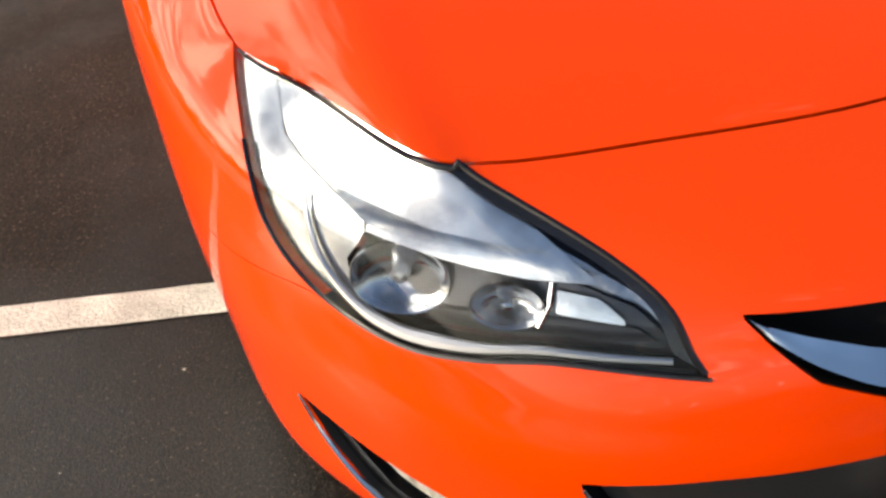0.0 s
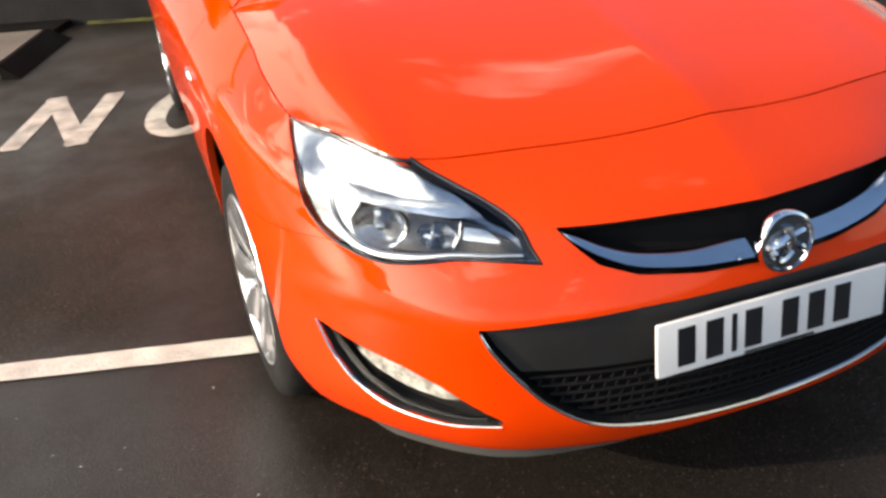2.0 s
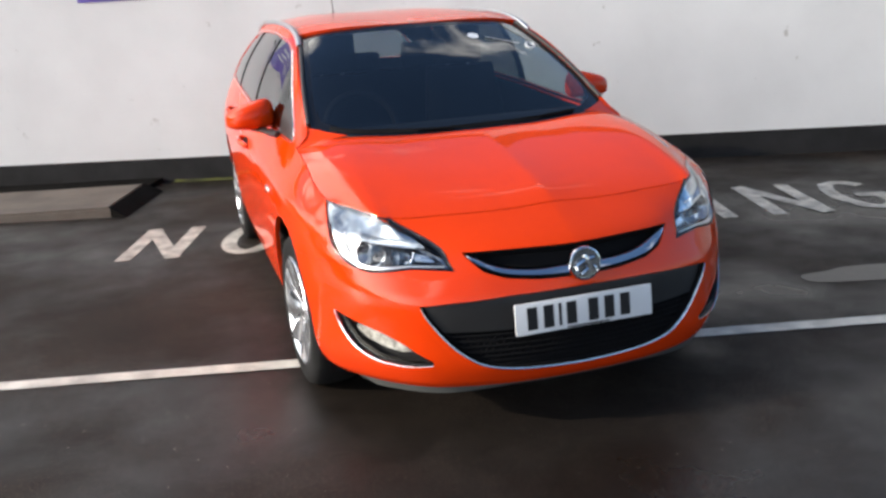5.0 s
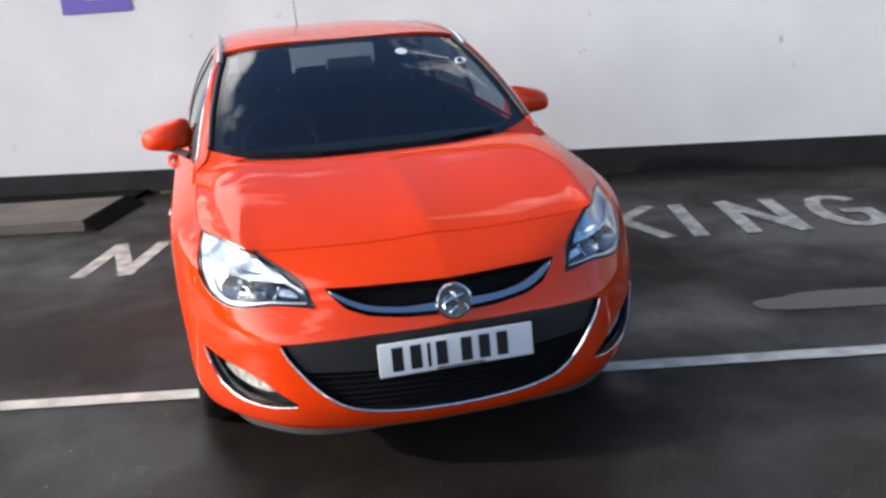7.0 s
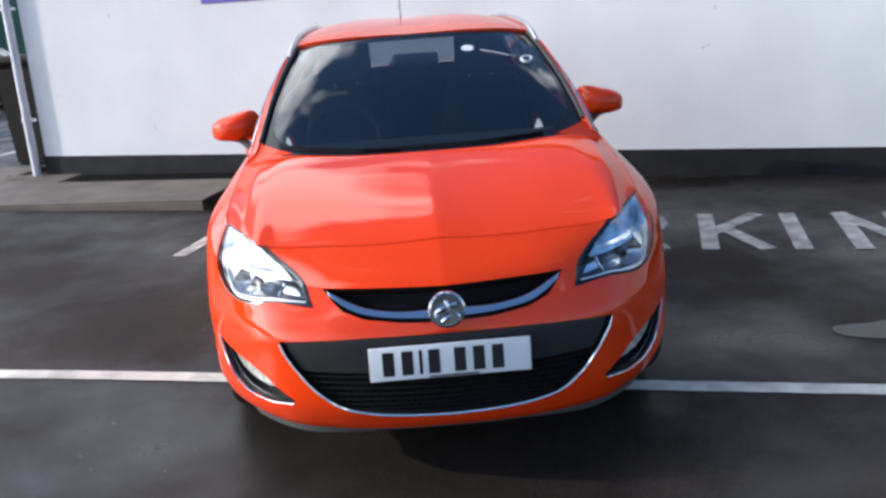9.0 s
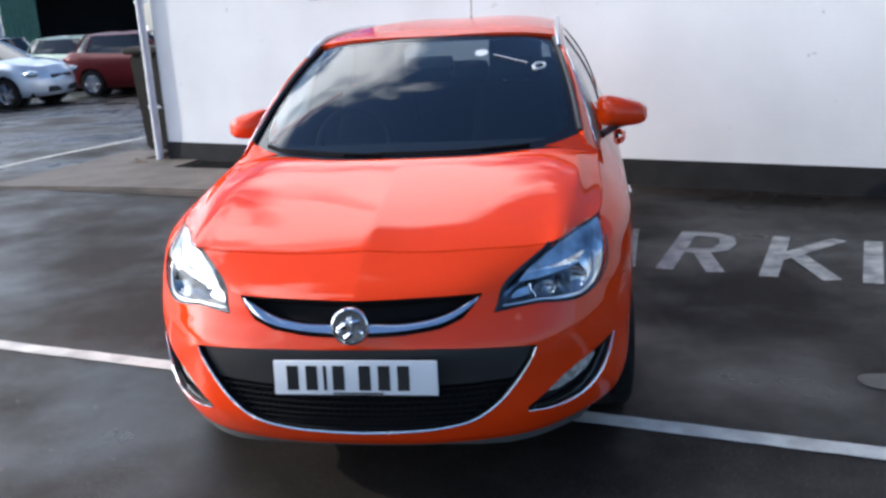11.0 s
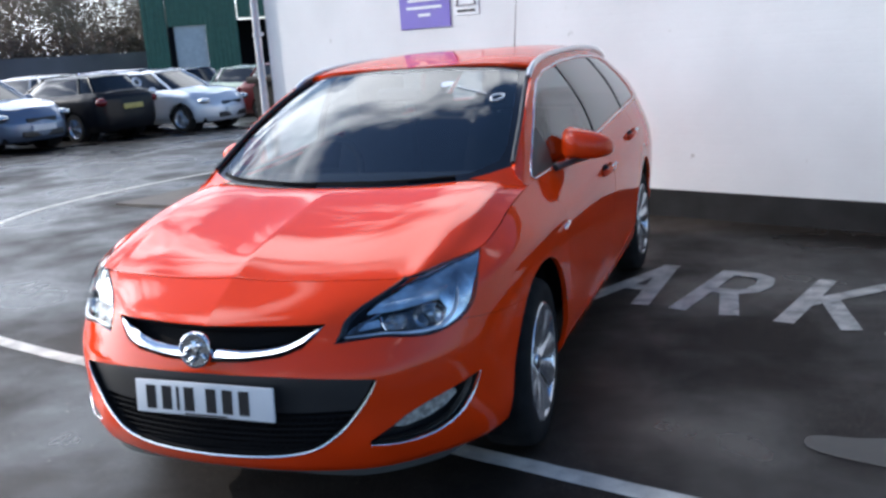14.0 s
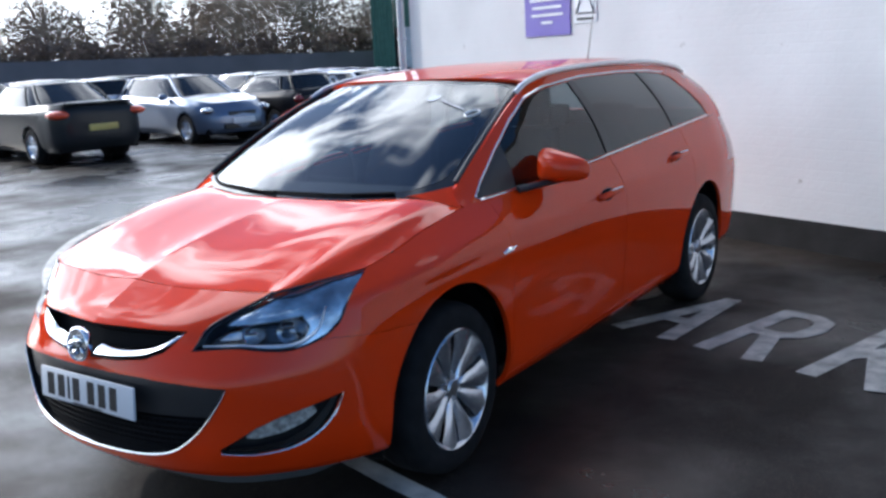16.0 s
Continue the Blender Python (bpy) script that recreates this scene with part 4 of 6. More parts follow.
# ---------------------------------------------------------------- wheels
def make_wheel():
    w = new("wheel")
    tagged(w, "ten-spoke silver alloy wheel with a black tyre")
    prof = [(.222, -.095), (.235, -.102), (.27, -.106), (.305, -.098), (.320, -.080), (.326, -.05), (.3275, 0), (.326, .05), (.320, .080), (.305, .098), (.27, .106), (.235, .102), (.222, .095)]
    bm = lathe(bmesh.new(), prof, 72)
    tyre = part("tyre", bm, RUBBER, w, "black road tyre")
    for k in range(3):
        a = .035 * (k - 1)
        bm = bmesh.new()
        part("groove", lathe(bm, [(.3278, a - .004), (.3215, a - .002), (.3215, a + .002), (.3278, a + .004)], 48), VOIDBLACK, tyre)
    bm = lathe(bmesh.new(), [(.222, -.09), (.208, -.07), (.200, 0), (.204, .055), (.212, .078), (.224, .092), (.230, .100), (.226, .104), (.216, .098), (.210, .085)], 72)
    part("rim", bm, ALLOY, w, "bright alloy rim")
    for k in range(10):
        a = 2 * math.pi * k / 10 + (.02 if k % 2 else -.02)
        bm = bmesh.new()
        rows = []
        for r, wd, x, th in ((.030, .015, .066, .030), (.085, .024, .082, .028), (.15, .039, .094, .024), (.220, .060, .100, .018)):
            rows.append([bm.verts.new(p) for p in ((x - th, r, -wd * .6), (x - .008, r, -wd), (x + .001, r, -wd * .45), (x + .007, r, wd * .12), (x - .010, r, wd), (x - th, r, wd * .6))])
        for p, q in zip(rows, rows[1:]):
            for j in range(6):
                bm.faces.new((p[j], p[(j + 1) % 6], q[(j + 1) % 6], q[j]))
        bmesh.ops.transform(bm, verts=bm.verts, matrix=Matrix.Rotation(a, 4, "X"))
        bmesh.ops.recalc_face_normals(bm, faces=bm.faces)
        part("spoke", bm, ALLOY, w, smooth=50)
    bm = lathe(bmesh.new(), [(.001, .084), (.028, .082), (.034, .074), (.062, .070), (.066, .050)], 40)
    part("hub_cap", bm, SATIN, w)
    for k in range(5):
        a = 2 * math.pi * k / 5
        bm = lathe(bmesh.new(), [(.001, .078), (.008, .077), (.009, .068)], 10)
        bmesh.ops.transform(bm, verts=bm.verts, matrix=Matrix.Translation((0, .048 * math.cos(a), .048 * math.sin(a))))
        part("wheel_bolt", bm, SATIN, w)
    bm = lathe(bmesh.new(), [(.001, .02), (.15, .02), (.152, .0), (.15, -.01)], 40)
    part("brake_disc", bm, mat("brake_iron", (.12, .11, .10), .5, .8), w, "dark iron brake disc")
    return w


wheel = make_wheel()
wheel.parent = car
STEER = 3                              # the front wheels stand slightly turned
wheel.matrix_basis = pose(.772, FWY, HUBZ, 0, 0, STEER)
for x, y, rz, rx in ((.765, RWY, 0, 33), (-.772, FWY, 180 + STEER, 12), (-.765, RWY, 180, 50)):
    copy_thing(wheel, pose(x, y, HUBZ, rx, 0, rz))
for x in (.72, -.72):
    for y in (FWY, RWY):
        bm = bmesh.new()
        rows = []
        for xx in (x + math.copysign(.09, x), x - math.copysign(.22, x)):
            rows.append([bm.verts.new((xx, y + .40 * math.cos(a), HUBZ + .42 * math.sin(a))) for a in np.linspace(-.35, math.pi + .35, 30)])
        for k in range(29):
            bm.faces.new((rows[0][k], rows[0][k + 1], rows[1][k + 1], rows[1][k]))
        bm.faces.new(rows[1])
        part("wheel_well", bm, VOIDBLACK, car, "black wheel arch liner")

# ---------------------------------------------------------------- floor pan and cabin
part("floor_pan", box(bmesh.new(), (0, 2.45, .23), (1.40, 3.5, .05), .01), VOIDBLACK, car, "black underbody")
bm = bmesh.new()
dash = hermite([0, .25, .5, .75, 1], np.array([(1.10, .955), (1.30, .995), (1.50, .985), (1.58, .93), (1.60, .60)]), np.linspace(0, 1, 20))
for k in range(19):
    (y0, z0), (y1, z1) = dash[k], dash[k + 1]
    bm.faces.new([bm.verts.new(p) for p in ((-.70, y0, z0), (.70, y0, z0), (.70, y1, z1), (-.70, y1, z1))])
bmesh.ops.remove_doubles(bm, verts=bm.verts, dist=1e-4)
part("dashboard", bm, DASH, car, "dark plastic dashboard, blackened further for the shade inside")
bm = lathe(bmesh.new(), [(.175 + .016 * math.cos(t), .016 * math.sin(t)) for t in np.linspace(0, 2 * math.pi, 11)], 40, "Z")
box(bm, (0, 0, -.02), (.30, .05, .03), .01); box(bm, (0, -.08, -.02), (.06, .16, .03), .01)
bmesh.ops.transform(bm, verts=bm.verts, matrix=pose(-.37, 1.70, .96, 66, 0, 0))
part("steering_wheel", bm, DASH, car, "dark steering wheel, blackened further for the shade inside")


def seat_shape(bm, x, y, w, h, z0=.55):
    box(bm, (x, y, z0 - .04), (w, .50, .18), .06, seg=3)
    rows = []
    for t in np.linspace(0, 1, 9):
        wd = w / 2 * (1 - .22 * max(0, t - .45) / .55)
        yy, zz = y + .22 + .16 * t, z0 + h * t
        rows.append([bm.verts.new((x + wd * math.copysign(abs(math.cos(a)) ** .5, math.cos(a)), yy + .065 * math.copysign(abs(math.sin(a)) ** .5, math.sin(a)), zz)) for a in np.linspace(0, 2 * math.pi, 17)[:-1]])
    for p, q in zip(rows, rows[1:]):
        for j in range(16):
            bm.faces.new((p[j], p[(j + 1) % 16], q[(j + 1) % 16], q[j]))
    bm.faces.new(rows[-1])
    return bm


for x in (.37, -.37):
    seat = part("front_seat", seat_shape(bmesh.new(), x, 1.98, .50, .62), CLOTH, car, "dark cloth front seat, blackened further for the shade inside")
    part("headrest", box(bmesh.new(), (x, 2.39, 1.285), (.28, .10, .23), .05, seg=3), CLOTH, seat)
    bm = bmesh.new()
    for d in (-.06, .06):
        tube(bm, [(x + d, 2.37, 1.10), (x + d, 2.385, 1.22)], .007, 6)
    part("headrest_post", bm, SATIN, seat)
bench = part("rear_seat", seat_shape(bmesh.new(), 0, 2.95, 1.30, .55), CLOTH, car, "dark cloth rear bench seat, blackened further for the shade inside")
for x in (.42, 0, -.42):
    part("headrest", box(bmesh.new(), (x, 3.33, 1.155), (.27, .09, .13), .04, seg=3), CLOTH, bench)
part("rear_view_mirror", box(bmesh.new(), (0, 1.80, 1.315), (.23, .035, .065), .02, seg=3), BLACK, car, "black rear-view mirror")
# windscreen stickers: a round white shape, a bar of writing and a ring
bm = bmesh.new()
u_ = [on_ws(.255 + .030 * math.cos(a), .800 + .034 * math.sin(a)) + (0, -.003, .002) for a in np.linspace(0, 2 * math.pi, 25)[:-1]]
bm.faces.new([bm.verts.new(p) for p in u_])
part("sticker", bm, PLATE, windscreen, "round white windscreen sticker", smooth=0)
for a0, a1 in (((.315, .770), (.470, .665)),):
    a, b = on_ws(*a0), on_ws(*a1)
    part("sticker", tube(bmesh.new(), [a + (0, -.004, .003), b + (0, -.004, .003)], .006, 6, flat=.3), PLATE, windscreen, "bar of pale writing on the windscreen")
pts = [on_ws(.525 + .026 * math.cos(a), .622 + .030 * math.sin(a)) + (0, -.004, .003) for a in np.linspace(0, 2 * math.pi, 21)[:-1]]
part("sticker", tube(bmesh.new(), pts, .005, 6, closed=True), PLATE, windscreen, "pale ring sticker on the windscreen")
# ---------------------------------------------------------------- the yard
def asphalt_material():
    m, n, l, b = nodes_of("wet_tarmac")
    co = n.new("ShaderNodeTexCoord")
    def noise_(scale, detail=5, rough=.55):
        t = n.new("ShaderNodeTexNoise")
        t.inputs["Scale"].default_value, t.inputs["Detail"].default_value, t.inputs["Roughness"].default_value = scale, detail, rough
        l.new(co.outputs["Object"], t.inputs["Vector"])
        return t.outputs[0]
    def ramp_(src, a, b_, c0, c1):
        r = n.new("ShaderNodeValToRGB")
        r.color_ramp.elements[0].position, r.color_ramp.elements[1].position = a, b_
        r.color_ramp.elements[0].color, r.color_ramp.elements[1].color = (*c0, 1), (*c1, 1)
        l.new(src, r.inputs[0])
        return r.outputs[0]
    def mix_(kind, fac, a, b_):
        x = n.new("ShaderNodeMix"); x.data_type, x.blend_type = "RGBA", kind
        x.inputs[0].default_value = fac
        l.new(a, x.inputs[6]); l.new(b_, x.inputs[7])
        return x.outputs[2]
    stone = n.new("ShaderNodeTexVoronoi"); stone.inputs["Scale"].default_value = 260
    l.new(co.outputs["Object"], stone.inputs["Vector"])
    chips = ramp_(stone.outputs["Distance"], .05, .6, (.082, .064, .051), (.012, .0102, .0088))
    blotch = ramp_(noise_(1.1, 6), .36, .66, (.45, .43, .41), (1.15, 1.08, 1.02))
    fleck = ramp_(noise_(110, 2), .62, .67, (1, 1, 1), (5.0, 4.8, 4.5))
    col = mix_("MULTIPLY", 1, mix_("MULTIPLY", 1, chips, blotch), fleck)
    l.new(col, b.inputs["Base Color"])
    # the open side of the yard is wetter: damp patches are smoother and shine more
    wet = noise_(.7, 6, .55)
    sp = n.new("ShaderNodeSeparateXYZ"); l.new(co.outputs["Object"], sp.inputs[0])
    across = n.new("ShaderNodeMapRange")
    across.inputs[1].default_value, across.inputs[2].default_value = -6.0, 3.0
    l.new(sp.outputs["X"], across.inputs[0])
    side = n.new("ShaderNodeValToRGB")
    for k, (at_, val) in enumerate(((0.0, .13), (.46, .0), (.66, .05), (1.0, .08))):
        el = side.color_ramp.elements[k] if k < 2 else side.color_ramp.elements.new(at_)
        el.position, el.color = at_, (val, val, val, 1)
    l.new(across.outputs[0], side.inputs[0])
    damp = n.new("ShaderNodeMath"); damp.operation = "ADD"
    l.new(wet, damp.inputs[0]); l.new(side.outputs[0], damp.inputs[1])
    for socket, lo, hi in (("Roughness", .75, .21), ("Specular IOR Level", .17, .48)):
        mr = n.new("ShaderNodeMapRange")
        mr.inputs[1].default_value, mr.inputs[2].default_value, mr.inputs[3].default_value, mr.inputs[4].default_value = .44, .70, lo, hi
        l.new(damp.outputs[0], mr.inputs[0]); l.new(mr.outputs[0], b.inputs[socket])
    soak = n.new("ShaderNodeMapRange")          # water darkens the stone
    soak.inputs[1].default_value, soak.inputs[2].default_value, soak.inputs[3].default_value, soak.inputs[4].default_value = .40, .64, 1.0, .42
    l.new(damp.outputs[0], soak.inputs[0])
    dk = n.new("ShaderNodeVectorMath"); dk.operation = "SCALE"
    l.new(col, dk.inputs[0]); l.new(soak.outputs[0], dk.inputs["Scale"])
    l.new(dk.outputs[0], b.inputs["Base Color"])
    bu = n.new("ShaderNodeBump"); bu.inputs["Strength"].default_value, bu.inputs["Distance"].default_value = .30, .003
    l.new(stone.outputs["Distance"], bu.inputs["Height"])
    l.new(bu.outputs[0], b.inputs["Normal"])
    return m


ASPHALT = asphalt_material()
WORNPAINT = mat("worn_road_paint", (.43, .41, .365), rough=.65, vary=.42, scale=9, bump=.5, bump_scale=130, fine=.9)
ROADPAINT = mat("road_paint", (.58, .56, .50), rough=.6, vary=.32, scale=7, bump=.5, bump_scale=130, fine=.8)


def painted_wall():
    """White masonry paint over brick courses: faint joints, mottling, small chips."""
    m = mat("white_render", (.66, .665, .67), rough=.8, vary=.06, scale=1.3, bump=.18, bump_scale=24)
    n, l = m.node_tree.nodes, m.node_tree.links
    b = n["Principled BSDF"]
    co = n.new("ShaderNodeTexCoord")
    sp, cb = n.new("ShaderNodeSeparateXYZ"), n.new("ShaderNodeCombineXYZ")
    l.new(co.outputs["Object"], sp.inputs[0])
    l.new(sp.outputs["X"], cb.inputs["X"]); l.new(sp.outputs["Z"], cb.inputs["Y"])
    br = n.new("ShaderNodeTexBrick")
    br.inputs["Scale"].default_value, br.inputs["Mortar Size"].default_value, br.inputs["Mortar Smooth"].default_value = 1.0, .010, 1.0
    br.inputs["Brick Width"].default_value, br.inputs["Row Height"].default_value = .213, .075
    l.new(cb.outputs[0], br.inputs["Vector"])
    bu = n.new("ShaderNodeBump"); bu.inputs["Strength"].default_value, bu.inputs["Distance"].default_value, bu.invert = .10, .004, True
    l.new(br.outputs["Fac"], bu.inputs["Height"])
    l.new(b.inputs["Normal"].links[0].from_socket, bu.inputs["Normal"])
    l.new(bu.outputs[0], b.inputs["Normal"])
    chip = n.new("ShaderNodeTexNoise"); chip.inputs["Scale"].default_value, chip.inputs["Detail"].default_value = 7, 4
    l.new(co.outputs["Object"], chip.inputs["Vector"])
    rp = n.new("ShaderNodeValToRGB")
    rp.color_ramp.elements[0].position, rp.color_ramp.elements[1].position = .70, .76
    rp.color_ramp.elements[0].color, rp.color_ramp.elements[1].color = (1, 1, 1, 1), (.62, .60, .57, 1)
    l.new(chip.outputs[0], rp.inputs[0])
    mx = n.new("ShaderNodeMix"); mx.data_type, mx.blend_type = "RGBA", "MULTIPLY"; mx.inputs[0].default_value = 1
    l.new(b.inputs["Base Color"].links[0].from_socket, mx.inputs[6]); l.new(rp.outputs[0], mx.inputs[7])
    l.new(mx.outputs[2], b.inputs["Base Color"])
    return m


RENDER = painted_wall()
PLINTH = mat("black_plinth_paint", (.018, .018, .019), rough=.8, spec=.2, vary=.3, scale=4, bump=.3, bump_scale=40)
CONCRETE = mat("pavement_concrete", (.105, .086, .070), rough=.75, vary=.25, scale=3, bump=.4, bump_scale=70, fine=.4)
PIPE = mat("pipe_paint", (.62, .63, .65), rough=.4, vary=.08)
GREEN = mat("green_cladding", (.060, .16, .105), rough=.45, vary=.12, scale=3)
GREY = mat("grey_door_paint", (.62, .64, .62), rough=.5, vary=.08)
PURPLE = mat("purple_sign", (.12, .08, .42), rough=.35, vary=.05)

YARD0, YARDFALL = 9.6, .023


def yard_z(y):
    """The yard is level by the car and falls gently beyond the corner of the wall."""
    return -YARDFALL * max(0, y - YARD0)


gy = (-160, YARD0, 160)
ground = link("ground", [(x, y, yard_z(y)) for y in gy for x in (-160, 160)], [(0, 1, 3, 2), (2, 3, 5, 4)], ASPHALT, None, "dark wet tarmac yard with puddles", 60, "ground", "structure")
LOT = -16.2                         # the words' angle
WALLA = 21.5                        # the wall's angle
WALLN = Vector((math.sin(radians(WALLA)), math.cos(radians(WALLA)), 0))
WALLD = Vector((WALLN.y, -WALLN.x, 0))


def uv(u, v_, z=0.0):
    """A point of the yard: u along the wall, v towards it from the car's nose."""
    return WALLD * u + WALLN * v_ + Vector((0, 0, z))


def slab(name, pts, z0, z1, material, label, category, kind="structure", bevel=.0):
    bm = bmesh.new()
    f0 = bm.faces.new([bm.verts.new((p[0], p[1], z0)) for p in pts])
    up_f = bmesh.ops.extrude_face_region(bm, geom=[f0])["geom"]
    bmesh.ops.translate(bm, vec=(0, 0, z1 - z0), verts=[e for e in up_f if isinstance(e, bmesh.types.BMVert)])
    bmesh.ops.recalc_face_normals(bm, faces=bm.faces)
    if bevel:
        bmesh.ops.bevel(bm, geom=[e for e in bm.edges if all(abs(v_.co.z - z1) < 1e-5 for v_ in e.verts)], offset=bevel, segments=2, affect="EDGES")
    return part(name, bm, material, None, label, 30, category=category, kind=kind)


def strip(name, pts, w, label):
    """A painted line through points, with a slightly uneven edge."""
    pts = np.array(pts, float)
    k = np.r_[0, np.cumsum(np.hypot(*np.diff(pts, axis=0).T))]
    line = hermite(k, pts, np.linspace(0, k[-1], max(2, int(k[-1] / .08))))
    d = np.gradient(line, axis=0)
    s = np.c_[-d[:, 1], d[:, 0]] / np.linalg.norm(d, axis=1)[:, None] * w / 2
    rng = np.random.RandomState(len(name))
    l_ = line + s * (1 + rng.uniform(-.05, .05, (len(line), 1)))
    r_ = line - s * (1 + rng.uniform(-.05, .05, (len(line), 1)))
    v = [(*p, .004) for p in np.vstack([r_, l_])]
    n_ = len(line)
    return link(name, v, [(i, i + 1, n_ + i + 1, n_ + i) for i in range(n_ - 1)], ROADPAINT, None, label, 0, "road marking", "structure")


strip("parking_line", [(9.0, -1.386), (4.0, -.102), (0, .925), (-1.6, 1.336), (-2.42, 1.548), (-2.9, 1.71), (-3.5, 2.01), (-4.05, 2.34), (-4.61, 2.79), (-5.15, 3.36), (-5.58, 4.0), (-5.95, 4.85), (-6.12, 5.7), (-6.05, 6.6), (-5.8, 7.6), (-5.4, 8.6), (-5.0, 9.5)], .095, "worn white painted line curving across the tarmac")

strip("painted_mark", [(4.98, 3.85), (5.9, 3.52)], .11, "short white painted mark by the wall")

# painted words, each letter from strokes in a 0.42 by 0.90 m field
STROKES = {
    "N": [[(0, 0), (0, 1)], [(0, 1), (1, 0)], [(1, 0), (1, 1)]],
    "O": [[(.5 + .5 * math.cos(a), .5 + .5 * math.sin(a)) for a in np.linspace(0, 2 * math.pi, 25)]],
    "P": [[(0, 0), (0, 1)], [(0, 1), (.6, 1), (.9, .93), (1, .75), (.9, .57), (.6, .5), (0, .5)]],
    "A": [[(0, 0), (.5, 1)], [(.5, 1), (1, 0)], [(.22, .36), (.78, .36)]],
    "R": [[(0, 0), (0, 1)], [(0, 1), (.6, 1), (.9, .93), (1, .75), (.9, .57), (.6, .5), (0, .5)], [(.5, .5), (1, 0)]],
    "K": [[(0, 0), (0, 1)], [(1, 1), (.05, .42)], [(.32, .58), (1, 0)]],
    "I": [[(.5, 0), (.5, 1)]],
    "G": [[(.95, .83), (.75, .96), (.5, 1), (.22, .93), (.05, .72), (0, .5), (.05, .28), (.22, .07), (.5, 0), (.78, .05), (.97, .2), (.97, .46)], [(.97, .46), (.58, .46)]],
}


def painted_letter(ch, at, w=.40, h=.88, stroke=.105):
    m = pose(at[0], at[1], .004, 0, 0, LOT)
    bm = bmesh.new()
    for k, line in enumerate(STROKES[ch]):
        pts = [Vector((stroke / 2 + px * (w - stroke) if ch != "I" else stroke / 2, stroke / 2 + pz * (h - stroke), .0006 * k)) for px, pz in line]
        if len(pts) == 2:
            d = (pts[1] - pts[0]).normalized()
            pts = [pts[0] - d * stroke * .45, pts[1] + d * stroke * .45]
        closed = (pts[0] - pts[-1]).length < 1e-4 and len(pts) > 4
        if closed:
            pts = pts[:-1]
        n_ = len(pts)
        ls, rs = [], []
        for i in range(n_):
            a, b = (pts[(i - 1) % n_], pts[(i + 1) % n_]) if closed else (pts[max(i - 1, 0)], pts[min(i + 1, n_ - 1)])
            d = (b - a).normalized(); s = Vector((-d.y, d.x, 0)) * stroke / 2
            ls.append(bm.verts.new(m @ (pts[i] + s))); rs.append(bm.verts.new(m @ (pts[i] - s)))
        for i in range(n_ if closed else n_ - 1):
            j = (i + 1) % n_
            bm.faces.new((rs[i], rs[j], ls[j], ls[i]))
    return part("painted_letter", bm, WORNPAINT, None, f"worn white painted letter {ch} on the tarmac", 0, category="road marking", group="painted words", kind="structure")


def base_at(x):
    """The words' foot line; the first word stands a little lower."""
    return (x, 2.56 - (x - 1.685) * math.tan(radians(-LOT)) - (.14 if x < -.5 else 0))


for ch, x in (("N", -1.73), ("O", -1.12), ("P", .02), ("A", .60), ("R", 1.125), ("K", 1.685), ("I", 2.20), ("N", 2.525), ("G", 3.06)):
    painted_letter(ch, base_at(x), .385 if ch == "R" else .42, .90 if x > -.5 else .84)

# wall of the white building
U0, U1, WV = -6.24, 14.0, 5.25
slab("wall_north", [uv(U0, WV), uv(U1, WV), uv(U1, WV + .3), uv(U0, WV + .3)], .222, 3.1, RENDER, "white painted brick wall", "wall")
slab("wall_side", [uv(U0, WV + .3), uv(U0 + .3, WV + .3), uv(U0 + .3, WV + 12), uv(U0, WV + 12)], -.3, 3.1, RENDER, "white painted side wall", "wall")
slab("plinth", [uv(U0 - .01, WV - .015), uv(U1, WV - .015), uv(U1, WV + .3), uv(U0 - .01, WV + .3)], -.05, .220, PLINTH, "black painted plinth of the white wall", "wall base")
def fall(ob, z0, z1):
    """Lets a slab's top fall from z0 at its end by the car to z1 at the yard's corner."""
    for v_ in ob.data.vertices:
        if v_.co.z > 0:
            t_ = min(max((-3.44 - WALLD.dot(v_.co)) / 3.9, 0), 1)
            v_.co.z += (z1 - z0) * t_
    return ob


fall(slab("pavement", [uv(-7.10, 3.52), uv(-5.4, 3.74), uv(-3.44, 3.85), uv(-3.52, 4.78), uv(-5.7, 4.78), uv(-5.75, WV - .02), uv(-6.6, WV - .02), uv(-6.6, 5.75), uv(-7.38, 5.75)], -.05, .085, CONCRETE, "worn concrete pavement slab by the wall", "pavement", bevel=.02), .085, .012)
slab("building_top", [uv(U0, WV), uv(U1, WV), uv(U1, WV + 12), uv(U0, WV + 12)], 3.1, 3.3, CONCRETE, "flat roof edge of the white building", "roof")

# near-black wedge that paints the shaded end and cast shadow of the pavement
END_SHADE = [(*uv(-3.435, 3.84)[:2], .085), (*uv(-3.515, 4.78)[:2], .085), (*uv(-3.30, 3.82)[:2], .002), (*uv(-3.36, 4.80)[:2], .002), (*uv(-3.435, 3.84)[:2], -.03), (*uv(-3.515, 4.78)[:2], -.03)]
BITUMEN_SHADE = mat("bitumen_shade", (.007, .0065, .006), rough=.95, spec=.05, vary=.3, scale=5, bump=.3, bump_scale=60)
link("pavement_end_shade", END_SHADE, [(0, 2, 3, 1), (0, 4, 2), (1, 3, 5), (2, 4, 5, 3)], BITUMEN_SHADE, None, "dark wedge standing in for the shaded end and shadow of the pavement", 0, "pavement", "structure")
fall(slab("wall_strip", [uv(-5.68, 4.79), uv(-3.53, 4.79), uv(-3.53, WV - .02), uv(-5.73, WV - .02)], -.05, .047, BITUMEN_SHADE, "dark sealed strip between pavement and wall", "pavement"), .047, .006)
